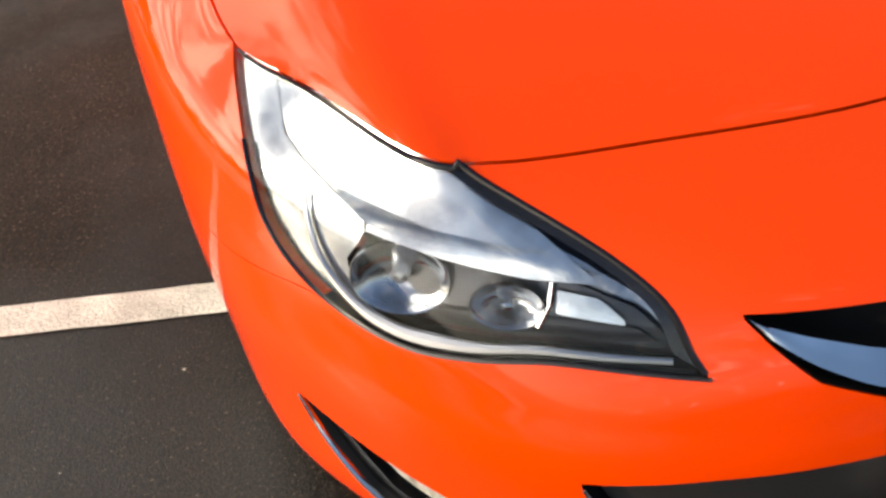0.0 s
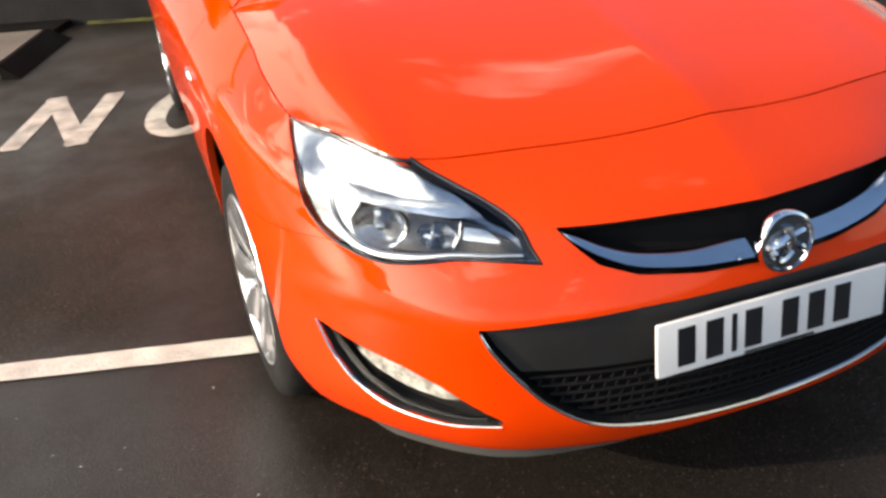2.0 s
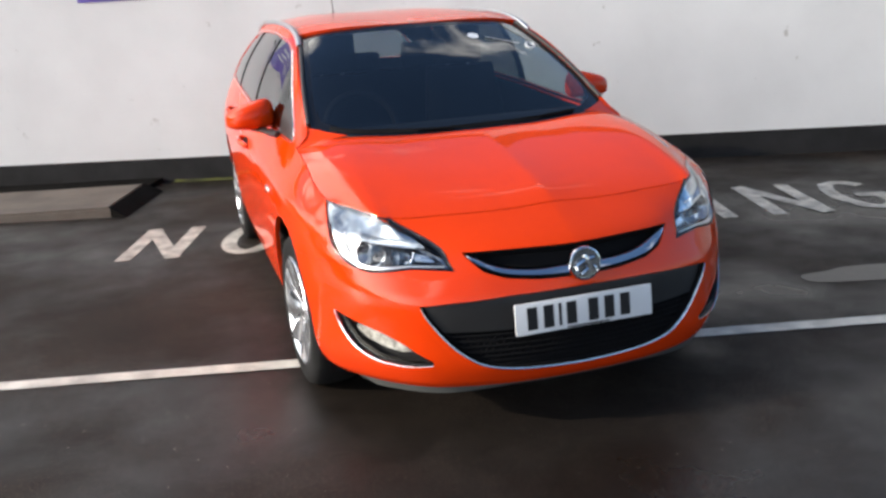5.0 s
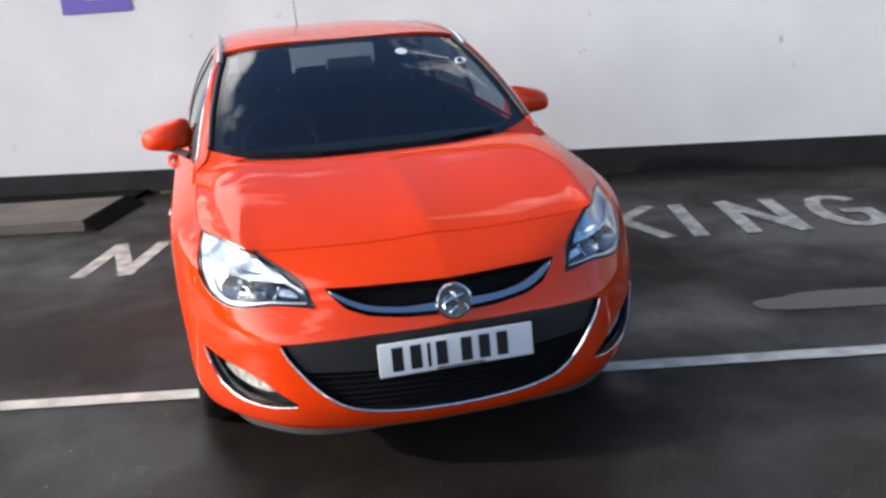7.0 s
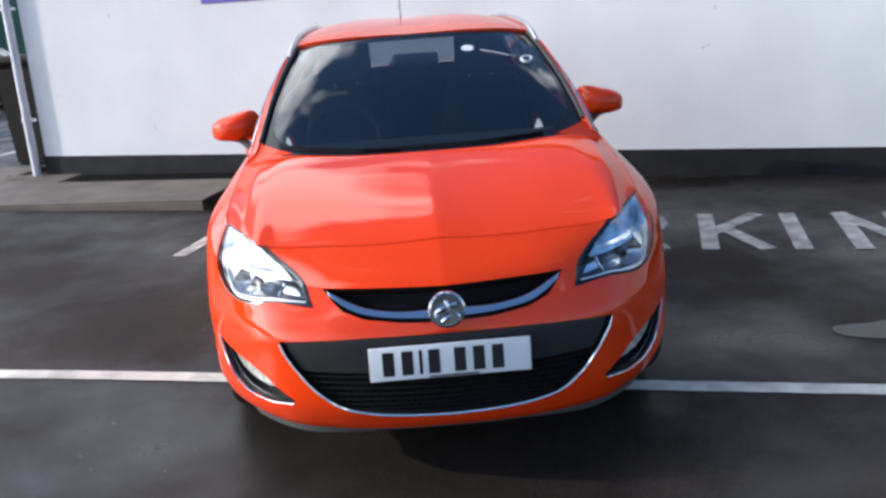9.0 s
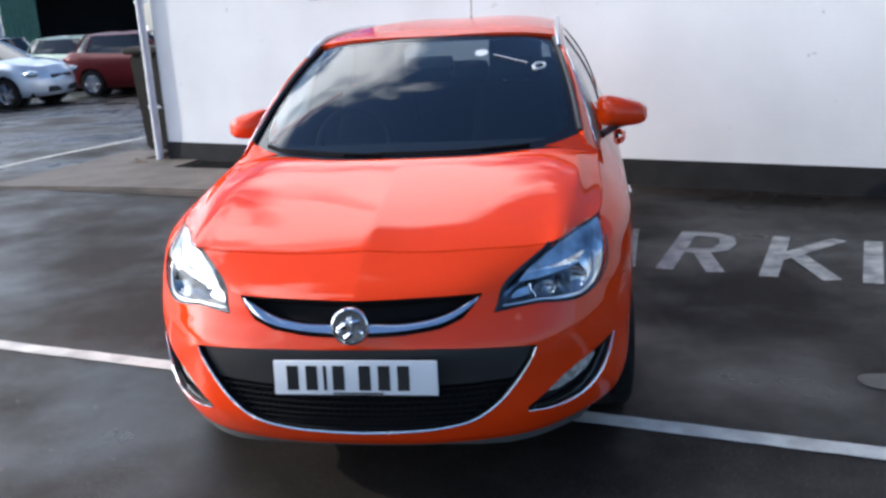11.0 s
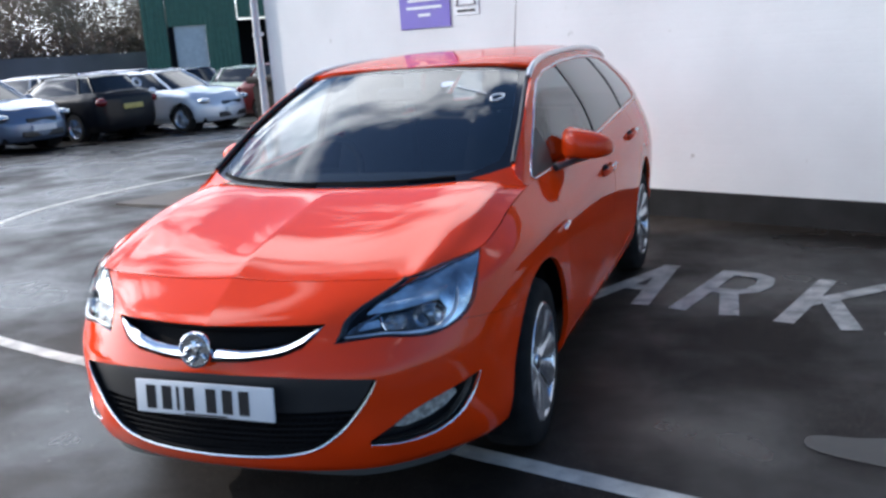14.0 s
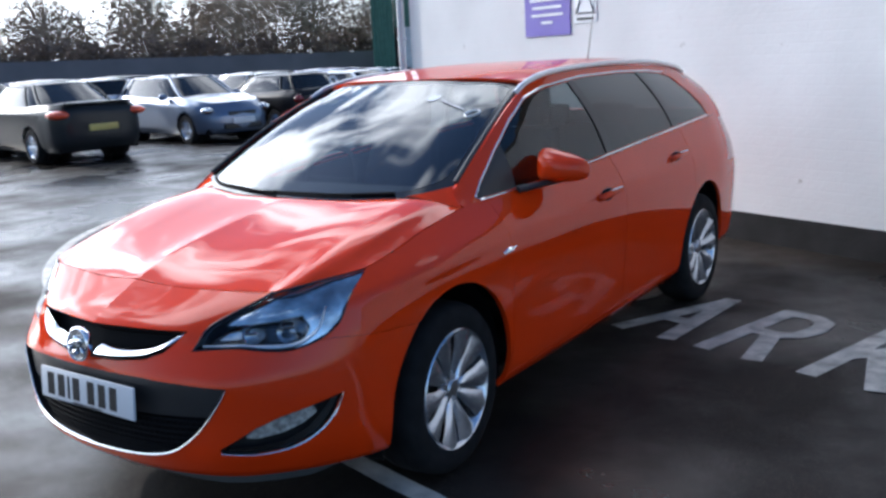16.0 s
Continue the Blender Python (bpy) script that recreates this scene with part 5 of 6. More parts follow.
# moss in the joint along the wall
MOSS = mat("moss", (.055, .060, .012), rough=.95, vary=.5, scale=6, bump=.8, bump_scale=120)
rg = np.random.RandomState(11)
us = np.arange(-3.40, -2.0, .03)
wd_ = .012 + .028 * np.abs(np.sin(us * 3.1) * np.sin(us * 7.7 + 1)) + rg.uniform(0, .012, len(us))
lo_m = [uv(u_m, WV - .06 - w_m / 2, .006) for u_m, w_m in zip(us, wd_)]
hi_m = [uv(u_m, WV - .045 + w_m / 2, .016) for u_m, w_m in zip(us, wd_)]
top_m = [(a_m + b_m) / 2 + Vector((0, 0, .012 + rg.uniform(0, .006))) for a_m, b_m in zip(lo_m, hi_m)]
n_m = len(us)
link("moss", lo_m + top_m + hi_m, [(r_ * n_m + i, r_ * n_m + i + 1, (r_ + 1) * n_m + i + 1, (r_ + 1) * n_m + i) for r_ in range(2) for i in range(n_m - 1)], MOSS, None, "green moss in the joint along the wall's foot", 60, "moss", "stuff")

pipe = thing("drainpipe", "pale grey painted drainpipe on the wall's corner", "drainpipe")
px = uv(-6.33, WV - .07)
part("pipe", tube(bmesh.new(), [(px.x, px.y, .02), (px.x, px.y, 3.05)], .042, 14), PIPE, pipe)
for z in (.62, 1.75, 2.85):
    bm = lathe(bmesh.new(), [(.043, -.02), (.052, -.02), (.052, .02), (.043, .02)], 16, "Z")
    box(bm, (.05, .0, 0), (.14, .012, .03))
    bmesh.ops.transform(bm, verts=bm.verts, matrix=pose(px.x, px.y, z, 0, 0, -WALLA))
    part("bracket", bm, PIPE, pipe)

sign = thing("notice_sign", "purple notice board with pale lines of writing, fixed to the wall", "sign")
def flat_box(u0, u1, z0, z1, off, th):
    bm = bmesh.new()
    c = uv((u0 + u1) / 2, WV - off - th / 2, (z0 + z1) / 2)
    return box(bm, (0, 0, 0), (u1 - u0, th, z1 - z0), .002, Matrix.Translation(c) @ pose(0, 0, 0, 0, 0, -WALLA), 1)
part("board", flat_box(-4.08, -3.42, 1.667, 2.53, 0, .012), PURPLE, sign)
for k in range(10):
    w_ = (.50, .44, .52, .36, .48, .30, .50, .42, .46, .16)[k]
    part("writing_bar", flat_box(-3.75 - w_ / 2, -3.75 + w_ / 2, 2.41 - .07 * k, 2.435 - .07 * k, .013, .002), PLATE, sign, "pale bar of writing", smooth=0)
sign2 = thing("warning_sign", "small white warning sign with a dark triangle", "sign")
part("board", flat_box(-3.37, -3.07, 1.76, 2.31, 0, .008), PLATE, sign2)
bm = bmesh.new()
tri_ = [uv(-3.34, WV - .012, 1.85), uv(-3.10, WV - .012, 1.85), uv(-3.22, WV - .012, 2.09)]
tube(bm, tri_, .010, 6, closed=True)
part("triangle", bm, INK, sign2)
part("writing_bar", flat_box(-3.33, -3.11, 1.785, 1.81, .009, .002), INK, sign2, smooth=0)

# shallow puddles, which mirror the wall
WATER = mat("puddle_water", (.012, .012, .012), rough=.26, vary=.1, scale=3, bump=.08, bump_scale=9, spec=.5)
for k_, (x, y, a, b, rz) in enumerate(((2.46, .965, .66, .125, -16),)):
    rg = np.random.RandomState(k_ + 3)
    wob = 1 + .13 * np.sin(np.linspace(0, 2 * math.pi, 61)[:-1, None] * rg.randint(2, 9, 5) + rg.uniform(0, 6, 5)).sum(1) * .5
    pts_ = [(a * w_ * math.copysign(abs(math.cos(t)) ** .6, math.cos(t)), b * w_ * math.copysign(abs(math.sin(t)) ** .8, math.sin(t)), 0) for t, w_ in zip(np.linspace(0, 2 * math.pi, 61)[:-1], wob)]
    M_ = pose(x, y, .003, 0, 0, rz)
    bm = bmesh.new()
    bm.faces.new([bm.verts.new(M_ @ Vector(p_)) for p_ in pts_])
    part("puddle", bm, WATER, None, "shallow rain puddle on the tarmac", 0, category="puddle", kind="structure")

# dead leaves and grit round the pipe's foot
# grit and small pale stones on the tarmac by the car's nose
rng = np.random.default_rng(11)
gv, gf = [], []
for k in range(150):
    gx, gy_ = rng.uniform(-2.3, 1.2), rng.uniform(-1.5, 1.3)
    if gx > -.95 and gy_ > -.1:
        continue
    r_, a_ = rng.uniform(.002, .0055), rng.uniform(0, 6.28)
    b_ = len(gv)
    gv += [(gx + r_ * math.cos(a_ + q * 2.1) * (1.3 if q == 0 else 1), gy_ + r_ * math.sin(a_ + q * 2.1), .001) for q in range(3)] + [(gx, gy_, r_ * .8)]
    gf += [(b_, b_ + 1, b_ + 3), (b_ + 1, b_ + 2, b_ + 3), (b_ + 2, b_, b_ + 3)]
link("grit", gv, gf, mat("pale_grit", (.42, .38, .33), rough=.8, vary=.4, scale=60), None, "small pale stones scattered on the wet tarmac", 0, "grit", "stuff")

LITTER = mat("dead_leaves", (.16, .085, .03), rough=.9, vary=.5, scale=30)
rg2 = np.random.default_rng(8)
lv, lf = [], []
for k_ in range(90):
    c_ = uv(-6.36 + rg2.normal(0, .14), WV - .35 + abs(rg2.normal(0, .14)), .018)
    a_, s_ = rg2.uniform(0, 6.28), rg2.uniform(.012, .035)
    d1, d2 = Vector((math.cos(a_), math.sin(a_), rg2.uniform(-.2, .4))) * s_, Vector((-math.sin(a_), math.cos(a_), rg2.uniform(-.1, .3))) * s_ * .5
    lf.append(tuple(range(len(lv), len(lv) + 4)))
    lv += [c_ - d1 + Vector((0, 0, .004)), c_ - d2 + Vector((0, 0, .008)), c_ + d1 + Vector((0, 0, .010)), c_ + d2 + Vector((0, 0, .012))]
link("leaf_litter", lv, lf, LITTER, None, "dead brown leaves at the foot of the drainpipe", 0, "leaves", "stuff")

# wheelie bin beside the wall's corner
bin_ = thing("wheelie_bin", "dark brown plastic wheelie bin by the corner of the wall", "bin", pose(*uv(-6.66, WV + .55)[:2], 0, 0, 0, -WALLA) @ Matrix.Diagonal((1.1, 1.1, 1.2, 1)))
BINM = mat("bin_plastic", (.007, .006, .0055), rough=.8, spec=.2, vary=.2)
bm = bmesh.new()
lo_v = [bm.verts.new(p) for p in ((-.22, -.26, .06), (.22, -.26, .06), (.22, .26, .06), (-.22, .26, .06))]
hi_v = [bm.verts.new(p) for p in ((-.26, -.31, .98), (.26, -.31, .98), (.26, .31, .98), (-.26, .31, .98))]
bm.faces.new(lo_v[::-1]); bm.faces.new(hi_v)
for k in range(4):
    bm.faces.new((lo_v[k], lo_v[(k + 1) % 4], hi_v[(k + 1) % 4], hi_v[k]))
bmesh.ops.bevel(bm, geom=list(bm.edges), offset=.03, segments=2, affect="EDGES")
part("bin_body", bm, BINM, bin_)
part("bin_lid", box(bmesh.new(), (0, -.02, 1.02), (.56, .68, .07), .03, seg=3), BINM, bin_)
for x in (-.24, .24):
    bm = lathe(bmesh.new(), [(.02, -.03), (.10, -.03), (.11, -.015), (.11, .015), (.10, .03), (.02, .03)], 20)
    bmesh.ops.translate(bm, verts=bm.verts, vec=(x, .30, .11))
    part("bin_wheel", bm, RUBBER, bin_)

# ---------------------------------------------------------------- the other parked cars
def far_wheel_meshes():
    tyre = lathe(bmesh.new(), [(.205, -.09), (.26, -.10), (.30, -.09), (.316, -.06), (.318, 0), (.316, .06), (.30, .09), (.26, .10), (.205, .09)], 28)
    a = bpy.data.meshes.new("tyre"); tyre.to_mesh(a); tyre.free(); a.materials.append(RUBBER)
    rim = lathe(bmesh.new(), [(.001, .06), (.05, .06), (.06, .05), (.19, .045), (.20, .075), (.21, .085), (.212, .05)], 28)
    for k in range(5):
        box(rim, (.066, .12, 0), (.02, .16, .035), .005, Matrix.Rotation(2 * math.pi * k / 5, 4, "X"), 1)
    b = bpy.data.meshes.new("rim"); rim.to_mesh(b); rim.free(); b.materials.append(ALLOY)
    for me in (a, b):
        me.polygons.foreach_set("use_smooth", [True] * len(me.polygons)); me.set_sharp_from_angle(angle=radians(35))
    return a, b


FAR_TYRE, FAR_RIM = far_wheel_meshes()
FARGLASS = mat("far_glass", (.012, .014, .016), rough=.05, vary=.05)
DARKRED = mat("dark_red_lens", (.16, .006, .008), rough=.15, coat=.5, vary=.1)
TAILGLOW = mat("orange_red_lens", (.80, .10, .035), rough=.15, coat=1, vary=.1)
YELLOW = mat("yellow_plate", (.50, .42, .12), rough=.4, vary=.05)


def far_car(label, paint, m, style="hatch", length=4.3, height=1.45):
    """A parked car, nose towards its own -y, at the pose m (its nose's foot at the origin)."""
    c = thing("parked_car", label, "car", m, "cars in the yard")
    k = length / 4.68
    sc = np.array((.985, k, 1.0))
    lines = ring_lines()[[0, 2, 4, 6, 7]] * sc
    cs = np.r_[np.linspace(0, .8, 16), np.linspace(.84, 1.95, 44), np.linspace(2.0, 3.6, 20), np.linspace(3.63, 5.0, 50), np.linspace(5.05, KNOT[-1], 16)]
    along = np.stack([hermite(KNOT, ln, cs) for ln in lines])
    deck_y = np.array([.0, .25, .7, 1.15, 2.0, 3.3, 4.0, 4.45, 4.70]) * k
    deck_z = {"saloon": [.80, .84, .91, .96, .97, 1.0, 1.03, 1.03, .98], "hatch": [.80, .84, .92, .98, .98, 1.01, 1.04, 1.03, 1.0], "estate": [.80, .84, .92, .97, .98, 1.01, 1.04, 1.04, 1.02]}[style]
    top_ = along[-1].copy()
    top_[:, 0] *= .90
    top_[:, 1] = length / 2 + (top_[:, 1] - length / 2) * .965
    top_[:, 2] = np.interp(top_[:, 1], deck_y, deck_z)
    al = np.concatenate([along, top_[None]])
    rows = np.linspace(0, 5, 31)
    g = hermite(np.arange(6), al, rows)
    g[:, 0, 0] = g[:, -1, 0] = 0
    flat = np.stack([np.broadcast_to(cs, g.shape[:2]), g[..., 2]], -1)
    fy, ry = .93 * k, 3.60 * k
    keep = []
    gf = np.array(grid_faces(*g.shape[:2]))
    pts = g.reshape(-1, 3)
    cen = pts[gf].mean(1)
    hole = (np.hypot(cen[:, 1] - fy, cen[:, 2] - .32) < .36) | (np.hypot(cen[:, 1] - ry, cen[:, 2] - .32) < .36)
    v, f = finish(pts, gf[~hole], lip=.0, both=True)
    body = link("body", v, f, paint, c)
    # deck: bonnet and boot between the two top edges
    xs = np.linspace(0, 1, 7)[:, None]
    dk = np.stack([top_ * (t, 1, 1) + (0, 0, .035 * (1 - t * t)) for t in np.linspace(0, 1, 7)])
    v, f = finish(dk.reshape(-1, 3), np.array([q[::-1] for q in grid_faces(7, len(cs))]), both=True)
    link("deck", v, f, paint, c)
    # cabin: glass band below a painted roof, with painted pillars
    y0, y1 = 1.12 * k, {"saloon": 3.95, "hatch": 4.50, "estate": 4.56}[style] * k
    r0, r1 = y0 + .78, y1 - {"saloon": .72, "hatch": .42, "estate": .28}[style]
    def ring(ya, yb, hw, z, e, bow):
        a = np.linspace(0, 2 * math.pi, 41)[:-1]
        x = hw * np.sign(np.sin(a)) * np.abs(np.sin(a)) ** e
        y = (ya + yb) / 2 - (yb - ya) / 2 * np.sign(np.cos(a)) * np.abs(np.cos(a)) ** e
        return np.c_[x, y, z + bow * (1 - (x / hw) ** 2)]
    A, B, C = ring(y0, y1, .775, .97, .45, .0), ring(y0 * .5 + r0 * .5, y1 * .5 + r1 * .5, .70, height * .5 + .47, .45, .0), ring(r0, r1, .585, height - .06, .45, .03)
    n_ = 40
    gv = np.vstack([A, B, C])
    link("cabin_glass", gv, [(a * n_ + i, a * n_ + (i + 1) % n_, (a + 1) * n_ + (i + 1) % n_, (a + 1) * n_ + i) for a in range(2) for i in range(n_)], FARGLASS, c, "dark window glass")
    rv, rf = [C + (0, 0, -.03)], []
    for t in (1.04, .98, .8, .5, .2):
        mid_ = C.mean(0)
        q = mid_ + (C - mid_) * (t, t, 1)
        q[:, 2] = C[:, 2] + (.035 * (1 - t * t) if t <= 1 else -.01)
        rv.append(q)
    for a in range(5):
        rf += [(a * n_ + i, a * n_ + (i + 1) % n_, (a + 1) * n_ + (i + 1) % n_, (a + 1) * n_ + i) for i in range(n_)]
    rv = np.vstack(rv)
    rf.append(tuple(range(5 * n_, 6 * n_)))
    link("roof", rv, rf, paint, c, smooth=50)
    for i in (5, 12, 15, 25, 28, 35):
        i = i % n_
        part("pillar", tube(bmesh.new(), [A[i] * (1.005, 1, 1), B[i] * (1.006, 1, 1) + (0, 0, .004), C[i]], .032 if i not in (12, 28) else .022, 6), paint, c)
    for sx in (1, -1):
        for y in (fy, ry):
            w = new("wheel"); w.parent = c
            w.matrix_basis = pose(sx * .77, y, .318, random.uniform(0, 70), 0, 0 if sx > 0 else 180)
            for me in (FAR_TYRE, FAR_RIM):
                o = new(me.name, me); o.parent = w
            part("wheel_well", tube(bmesh.new(), [(sx * .70, y, .34), (sx * .50, y, .34)], .37, 20), VOIDBLACK, c)
        for y, z, mt, nm, sz in ((.30 * k, .70, REFLECT, "headlamp", (.15, .16, .075)), (length - .17, .84, DARKRED, "tail_lamp", (.12, .12, .10)) if style != "saloon" else (length - .21, .86, TAILGLOW, "tail_lamp", (.20, .19, .085))):
            bm = bmesh.new()
            bmesh.ops.create_uvsphere(bm, u_segments=16, v_segments=10, radius=1)
            x_ = .68 if nm == "headlamp" else .70
            bmesh.ops.transform(bm, verts=bm.verts, matrix=Matrix.LocRotScale((sx * x_, y, z), Euler((0, 0, sx * (.75 if nm == "headlamp" else -.5))), sz))
            part(nm, bm, mt, c)
        bm = bmesh.new()
        bmesh.ops.create_uvsphere(bm, u_segments=14, v_segments=8, radius=1)
        bmesh.ops.transform(bm, verts=bm.verts, matrix=Matrix.LocRotScale((sx * .92, y0 + .55, 1.0), None, (.11, .06, .07)))
        part("door_mirror", bm, paint, c)
    part("grille", box(bmesh.new(), (0, .062, .62), (.66, .10, .09), .03), BLACK, c)
    part("lower_grille", box(bmesh.new(), (0, .052, .36), (.9, .10, .12), .03), BLACK, c)
    part("number_plate", box(bmesh.new(), (0, -.02, .47), (.52, .02, .11), .003), PLATE, c)
    part("rear_number_plate", box(bmesh.new(), (0, length + .005, .62 if style == "saloon" else .72), (.52, .02, .11), .003), YELLOW, c, "yellow rear number plate")
    if style == "saloon":
        part("boot_lip", box(bmesh.new(), (0, length - .16, 1.035), (1.25, .16, .035), .012), paint, c)
    part("underbody", box(bmesh.new(), (0, length / 2, .26), (1.45, length - .5, .12), .02), VOIDBLACK, c)
    return c


def car_paint(name, color, metal=.5, rough=.35):
    return mat(name, color, rough=rough, metal=metal if sum(color) > .2 else .1, coat=1.0 if sum(color) > .2 else .2, vary=.04, scale=3, spec=.5 if sum(color) > .2 else .1)


P_DARK, P_SILVER, P_BLACK, P_PALE = car_paint("dark_grey_paint", (.022, .024, .026)), car_paint("silver_paint", (.15, .19, .27), .6), car_paint("black_paint", (.012, .012, .014), 0), car_paint("pale_silver_paint", (.62, .66, .72), .4)
P_RED, P_GREENC, P_BLUE, P_WHITE = car_paint("dark_red_paint", (.10, .011, .013), .2), car_paint("pale_green_paint", (.30, .38, .28), .3), car_paint("blue_paint", (.05, .09, .28), .4), car_paint("white_paint", (.78, .78, .78), 0)


def by_axle(x, y, heading, off, length):
    """Pose of a car whose axle at `off` behind the nose stands at x, y; heading: degrees of its nose, 0 towards -y."""
    return Matrix.Translation((x, y, yard_z(y))) @ pose(0, 0, 0, 0, 0, heading) @ Matrix.Translation((0, -off, 0))


far_car("dark grey saloon car parked with its tail to the yard", P_DARK, by_axle(-12.35, 8.3, 180 + 80, 3.75, 4.7), "saloon", 4.75, 1.42)
far_car("silver blue hatchback parked nose out", P_SILVER, by_axle(-12.75, 12.0, 80, .93, 4.5), "hatch", 4.5, 1.46)
black_car = far_car("black hatchback with a white sticker in its rear window", P_BLACK, by_axle(-12.3, 14.3, 180 + 80, 3.2, 4.0), "hatch", 4.0, 1.42)
far_car("pale silver hatchback parked nose out", P_PALE, by_axle(-11.2, 16.3, 84, .86, 4.15), "hatch", 4.15, 1.44)
far_car("dark red hatchback in front of the green building", P_RED, by_axle(-9.6, 18.9, 84, 2.0, 4.0), "hatch", 4.0, 1.48)
far_car("pale green hatchback behind the red one", P_GREENC, by_axle(-12.6, 21.5, 80, 2.0, 3.9), "hatch", 3.9, 1.46)
CAM16 = Vector((2.65, -1.65, 0))
for az_, dist, pnt, st, turn, hgt, lab in ((-61.5, 22, P_SILVER, "saloon", 80, 1.45, "silver saloon car in the second row"), (-58.5, 27, P_WHITE, "hatch", 258, 1.50, "white hatchback in the second row"),
        (-55.9, 25, P_PALE, "hatch", 258, 1.46, "pale silver hatchback in the second row"), (-53.2, 29, P_DARK, "estate", 80, 1.55, "dark grey estate car in the second row"),
        (-51.2, 26, P_WHITE, "hatch", 258, 1.48, "white hatchback in the second row"), (-48.8, 28, P_PALE, "saloon", 80, 1.46, "pale silver saloon in the second row"),
        (-46.8, 27, P_WHITE, "hatch", 258, 1.50, "white hatchback in the second row"), (-44.6, 31, P_BLACK, "estate", 80, 1.55, "black estate car in the second row"),
        (-42.6, 29, P_BLUE, "hatch", 258, 1.55, "blue hatchback in the second row"), (-40.7, 31, P_BLUE, "saloon", 258, 1.56, "blue saloon in the second row"), (-38.9, 30, P_SILVER, "hatch", 258, 1.52, "silver hatchback in the second row")):
    p = CAM16 + Vector((math.sin(radians(az_)), math.cos(radians(az_)), 0)) * dist
    far_car(lab, pnt, by_axle(p.x, p.y, turn, 2.2, 4.3), st, 4.3, hgt)
# white ring sticker in the black car's rear window
bm = tube(bmesh.new(), [(-.32 + .10 * math.cos(a), 3.83 + .035 * math.sin(a), 1.19 + .085 * math.sin(a) * -1) for a in np.linspace(0, 2 * math.pi, 21)[:-1]], .022, 6, closed=True)
part("sticker", bm, PLATE, black_car, "white ring sticker in the rear window")

# ---------------------------------------------------------------- the green building, the far wall, the hedge and trees
gb = thing("green_shed", "green corrugated workshop with a pale door and open bay", "building", pose(-31, 40, yard_z(40), 0, 0, 37))
def ribbed(bm, x0, x1, z0, z1, pitch=.25, depth=.045):
    xs = np.arange(x0, x1 + 1e-6, pitch / 4)
    lo_, hi_ = [], []
    for i, x in enumerate(xs):
        d = -(0, depth, depth, 0)[i % 4]
        lo_.append(bm.verts.new((x, d, z0))); hi_.append(bm.verts.new((x, d, z1)))
    for i in range(len(xs) - 1):
        bm.faces.new((lo_[i], lo_[i + 1], hi_[i + 1], hi_[i]))
    return bm
for x0, x1, z0, z1 in ((0, 1.3, -.6, 8), (1.3, 3.3, 3.85, 8), (3.3, 5.1, -.6, 8), (5.1, 11, 4.1, 8), (11, 24, -.6, 8)):
    part("cladding", ribbed(bmesh.new(), x0, x1, z0, z1), GREEN, gb, "green ribbed cladding", smooth=0)
part("door", box(bmesh.new(), (2.45, .12, 1.9), (1.7, .08, 3.9), .02), GREY, gb, "pale grey door")
part("door_frame", box(bmesh.new(), (1.45, .08, 1.9), (.3, .2, 3.9), .01), VOIDBLACK, gb)
part("bay", box(bmesh.new(), (8.05, 3.0, 2.05), (5.9, .1, 4.1), .01), VOIDBLACK, gb, "dark open bay")
part("bay_side", box(bmesh.new(), (5.05, 1.5, 2.05), (.08, 3.0, 4.1), .01), VOIDBLACK, gb)
part("roof", box(bmesh.new(), (12, 5, 8.05), (24.4, 10.4, .15), .02), GREY, gb)
part("end_wall", box(bmesh.new(), (.05, 5.1, 4), (.1, 9.8, 8), .01), GREEN, gb)

HEDGE = mat("winter_hedge", (.19, .135, .10), rough=.9, vary=.4, scale=.6, fine=.4)
BARK = mat("bark", (.27, .21, .165), rough=.9, vary=.3, scale=5, bump=.5, bump_scale=30)
LEAF = mat("leaf", (.34, .28, .20), rough=.7, vary=.4, scale=.8)
FARWALL = mat("grey_far_wall", (.20, .175, .175), rough=.85, vary=.18, scale=.4)


def at_az(az_, dist, z=0.0):
    p = CAM16 + Vector((math.sin(radians(az_)) * dist, math.cos(radians(az_)) * dist, z))
    return p + Vector((0, 0, yard_z(p.y)))


bm = bmesh.new()
ps = [at_az(a, 58) for a in np.linspace(-100, -37, 40)]
for a, b in zip(ps, ps[1:]):
    d = (b - a).normalized(); s = Vector((-d.y, d.x, 0)) * .15
    q = [bm.verts.new(p) for p in (a - s, b - s, b + s, a + s)] + [bm.verts.new(p + Vector((0, 0, 2.75))) for p in (a - s, b - s, b + s, a + s)]
    for fc in ((0, 1, 5, 4), (1, 2, 6, 5), (2, 3, 7, 6), (3, 0, 4, 7), (4, 5, 6, 7)):
        bm.faces.new([q[i] for i in fc])
part("boundary_wall", bm, FARWALL, None, "long grey boundary wall behind the parked cars", 0, category="wall", kind="structure")


def leaves(rng, centres, spread, count, size):
    """Small leaf or twig faces scattered round centres."""
    cen = np.array(centres)[rng.integers(0, len(centres), count)]
    pos = cen + rng.normal(0, 1, (count, 3)) * spread
    a, b = rng.normal(0, 1, (count, 3)), rng.normal(0, 1, (count, 3))
    a /= np.linalg.norm(a, axis=1, keepdims=True); b /= np.linalg.norm(b, axis=1, keepdims=True)
    s = size * rng.uniform(.5, 1.3, (count, 1))
    v = np.stack([pos - a * s, pos + b * s * .5, pos + a * s, pos - b * s * .5], 1).reshape(-1, 3)
    return v, np.arange(count * 4).reshape(-1, 4).tolist()


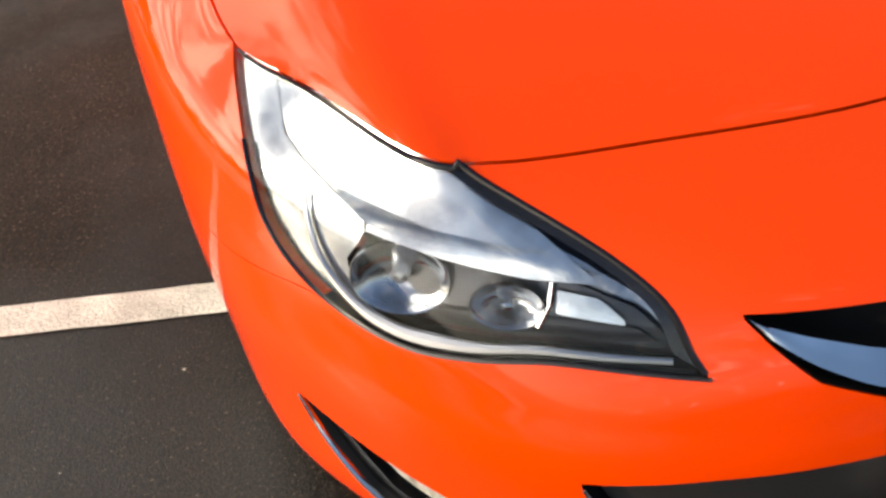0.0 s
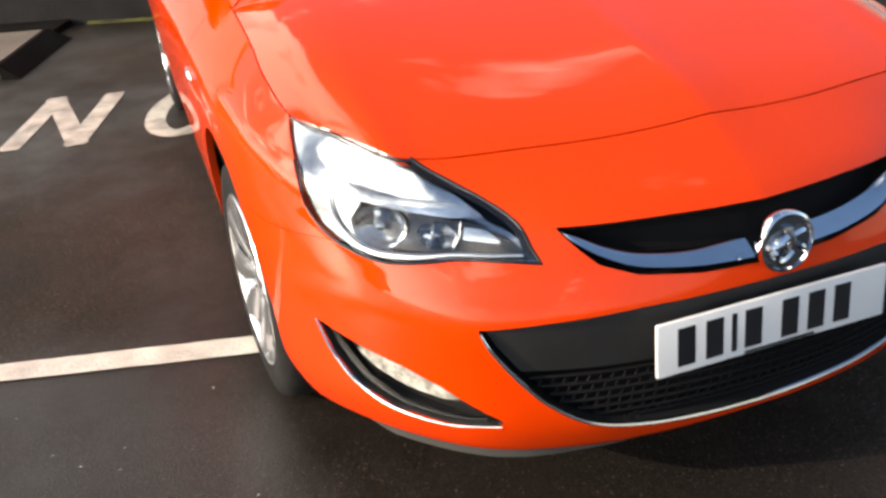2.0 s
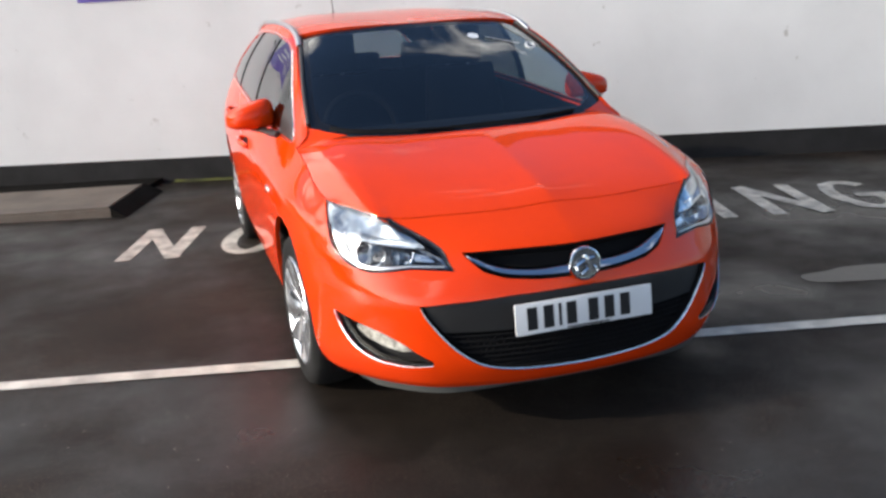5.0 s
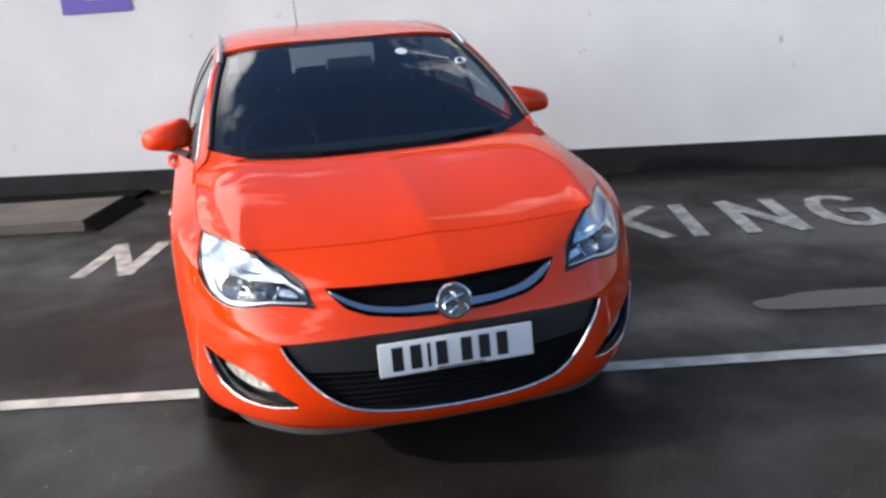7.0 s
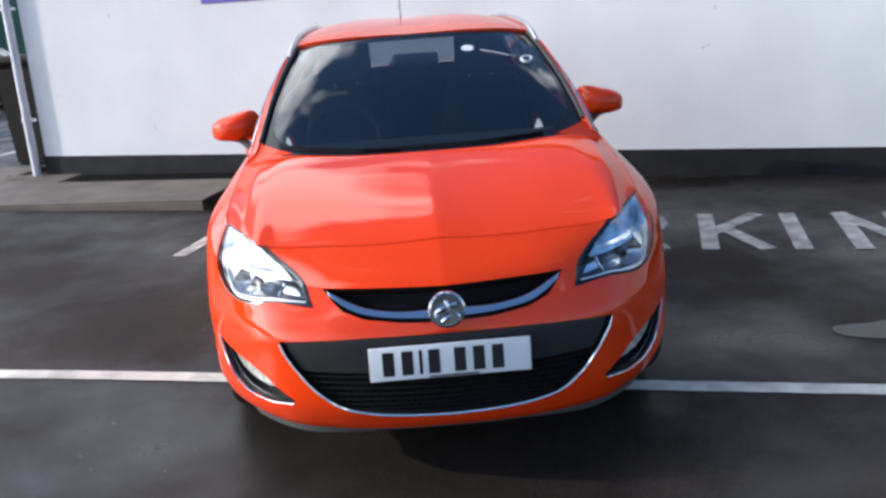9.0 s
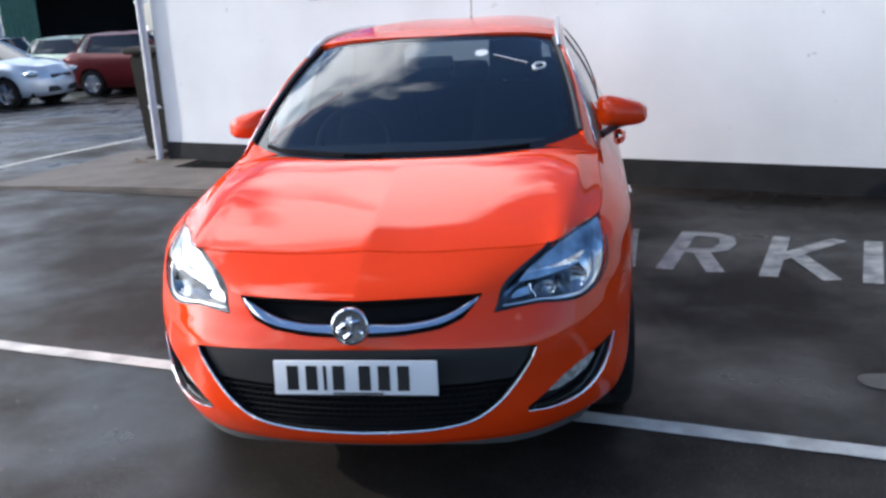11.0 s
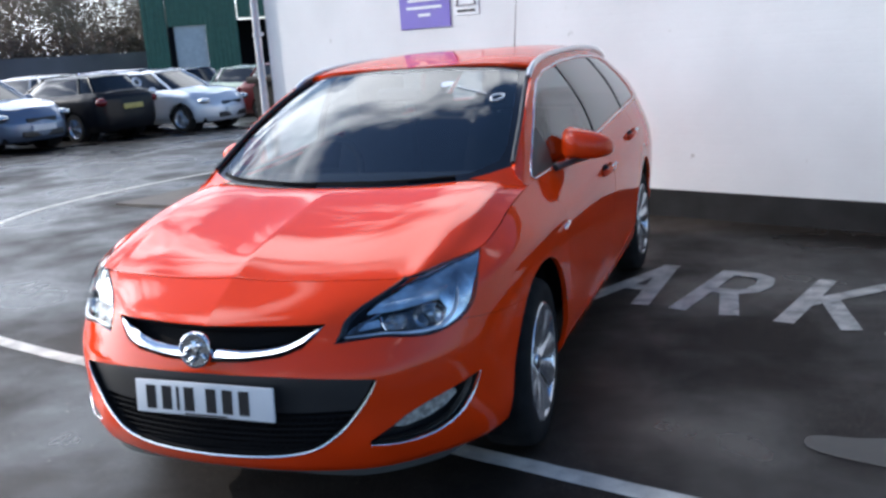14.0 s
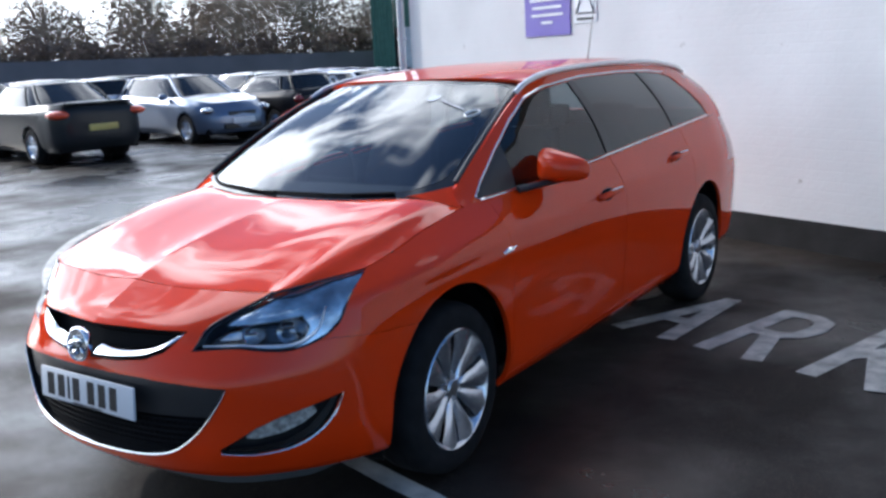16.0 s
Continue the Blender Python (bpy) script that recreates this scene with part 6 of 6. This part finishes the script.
rng = np.random.default_rng(5)
cs_ = [at_az(a, 61 + rng.normal(0, .8), 1.9 + rng.uniform(0, 1.9)) for a in np.linspace(-100, -37, 420)]
v, f = leaves(rng, [tuple(c) for c in cs_], (.5, .5, .35), 52000, .15)
v[:, 2] = np.maximum(v[:, 2], [yard_z(y_) + .03 for y_ in v[:, 1]])
core = [at_az(a, 61.3) for a in np.linspace(-100, -37, 160)]
ch_ = 2.6 + .5 * np.sin(np.arange(160) * .61) * np.sin(np.arange(160) * .23) + rng.normal(0, .12, 160)
cv = [tuple(p_ + Vector((0, 0, z_))) for p_, h_ in zip(core, ch_) for z_ in (.05, float(h_))]
f = f + [tuple(len(v) + 2 * i + j for j in (0, 2, 3, 1)) for i in range(159)]
v = np.vstack([v, np.array(cv)])
link("hedge", v, f, HEDGE, None, "brown winter hedge above the far wall", 0, "hedge", "stuff")


cs_ = [at_az(a, 82 + rng.normal(0, 2), rng.uniform(.5, 1.0) * ((4.2 if a < -54 else 7.6) + 2.2 * math.sin(a * .9) * math.sin(a * .37 + 1) + rng.uniform(-1.5, 1.5))) for a in np.linspace(-104, -37, 900)]
v, f = leaves(rng, [tuple(c) for c in cs_], (.9, .9, .9), 70000, .20)
v[:, 2] = np.maximum(v[:, 2], [yard_z(y_) + .03 for y_ in v[:, 1]])
link("far_woodland", v, f, BARK, None, "bare brown winter woodland beyond the trees", 0, "woodland", "stuff")


def tree(p, h, seed, bushy):
    r = np.random.default_rng(seed)
    t = thing("tree", "tall bare winter tree behind the hedge" if not bushy else "tree with sparse dark foliage behind the hedge", "tree", Matrix.Translation(p), "trees behind the yard")
    bm = bmesh.new()
    lean = r.normal(0, .03, 2)
    tr = [(lean[0] * z, lean[1] * z, z) for z in np.linspace(0, h * .8, 7)]
    tube(bm, tr, [h * .014 * (1 - .8 * k / 6) for k in range(7)], 7)
    tips = []
    for k in range(22):
        z = h * r.uniform(.22, .78)
        a, ln = r.uniform(0, 6.28), h * r.uniform(.14, .30)
        st = Vector((lean[0] * z, lean[1] * z, z))
        d = Vector((math.cos(a), math.sin(a), r.uniform(.4, 1.2))).normalized()
        e = st + d * ln
        mid_ = (st + e) / 2 + Vector(r.normal(0, .03 * h, 3))
        tube(bm, [st, mid_, e], [h * .0045, h * .003, h * .001], 5)
        tips += [tuple(e), tuple(mid_ * .4 + e * .6)]
        for _ in range(3):
            e2 = mid_ + Vector(r.normal(0, .08 * h, 3)) + d * ln * .3
            tube(bm, [mid_, e2], [h * .002, h * .0008], 4)
            tips.append(tuple(e2))
    part("trunk", bm, BARK, t)
    v, f = leaves(r, tips, (.075 * h, .075 * h, .07 * h), 5600 if bushy else 2600, .10 if bushy else .07)
    link("crown", v, f, LEAF if bushy else BARK, t, "", 0)
    return t


for k, a in enumerate(np.linspace(-96, -37.5, 40)):
    tree(at_az(a + rng.uniform(-.8, .8), 66 + rng.uniform(-2, 8)), rng.uniform(7.0, 12.0), 40 + k, k % 3 != 1)
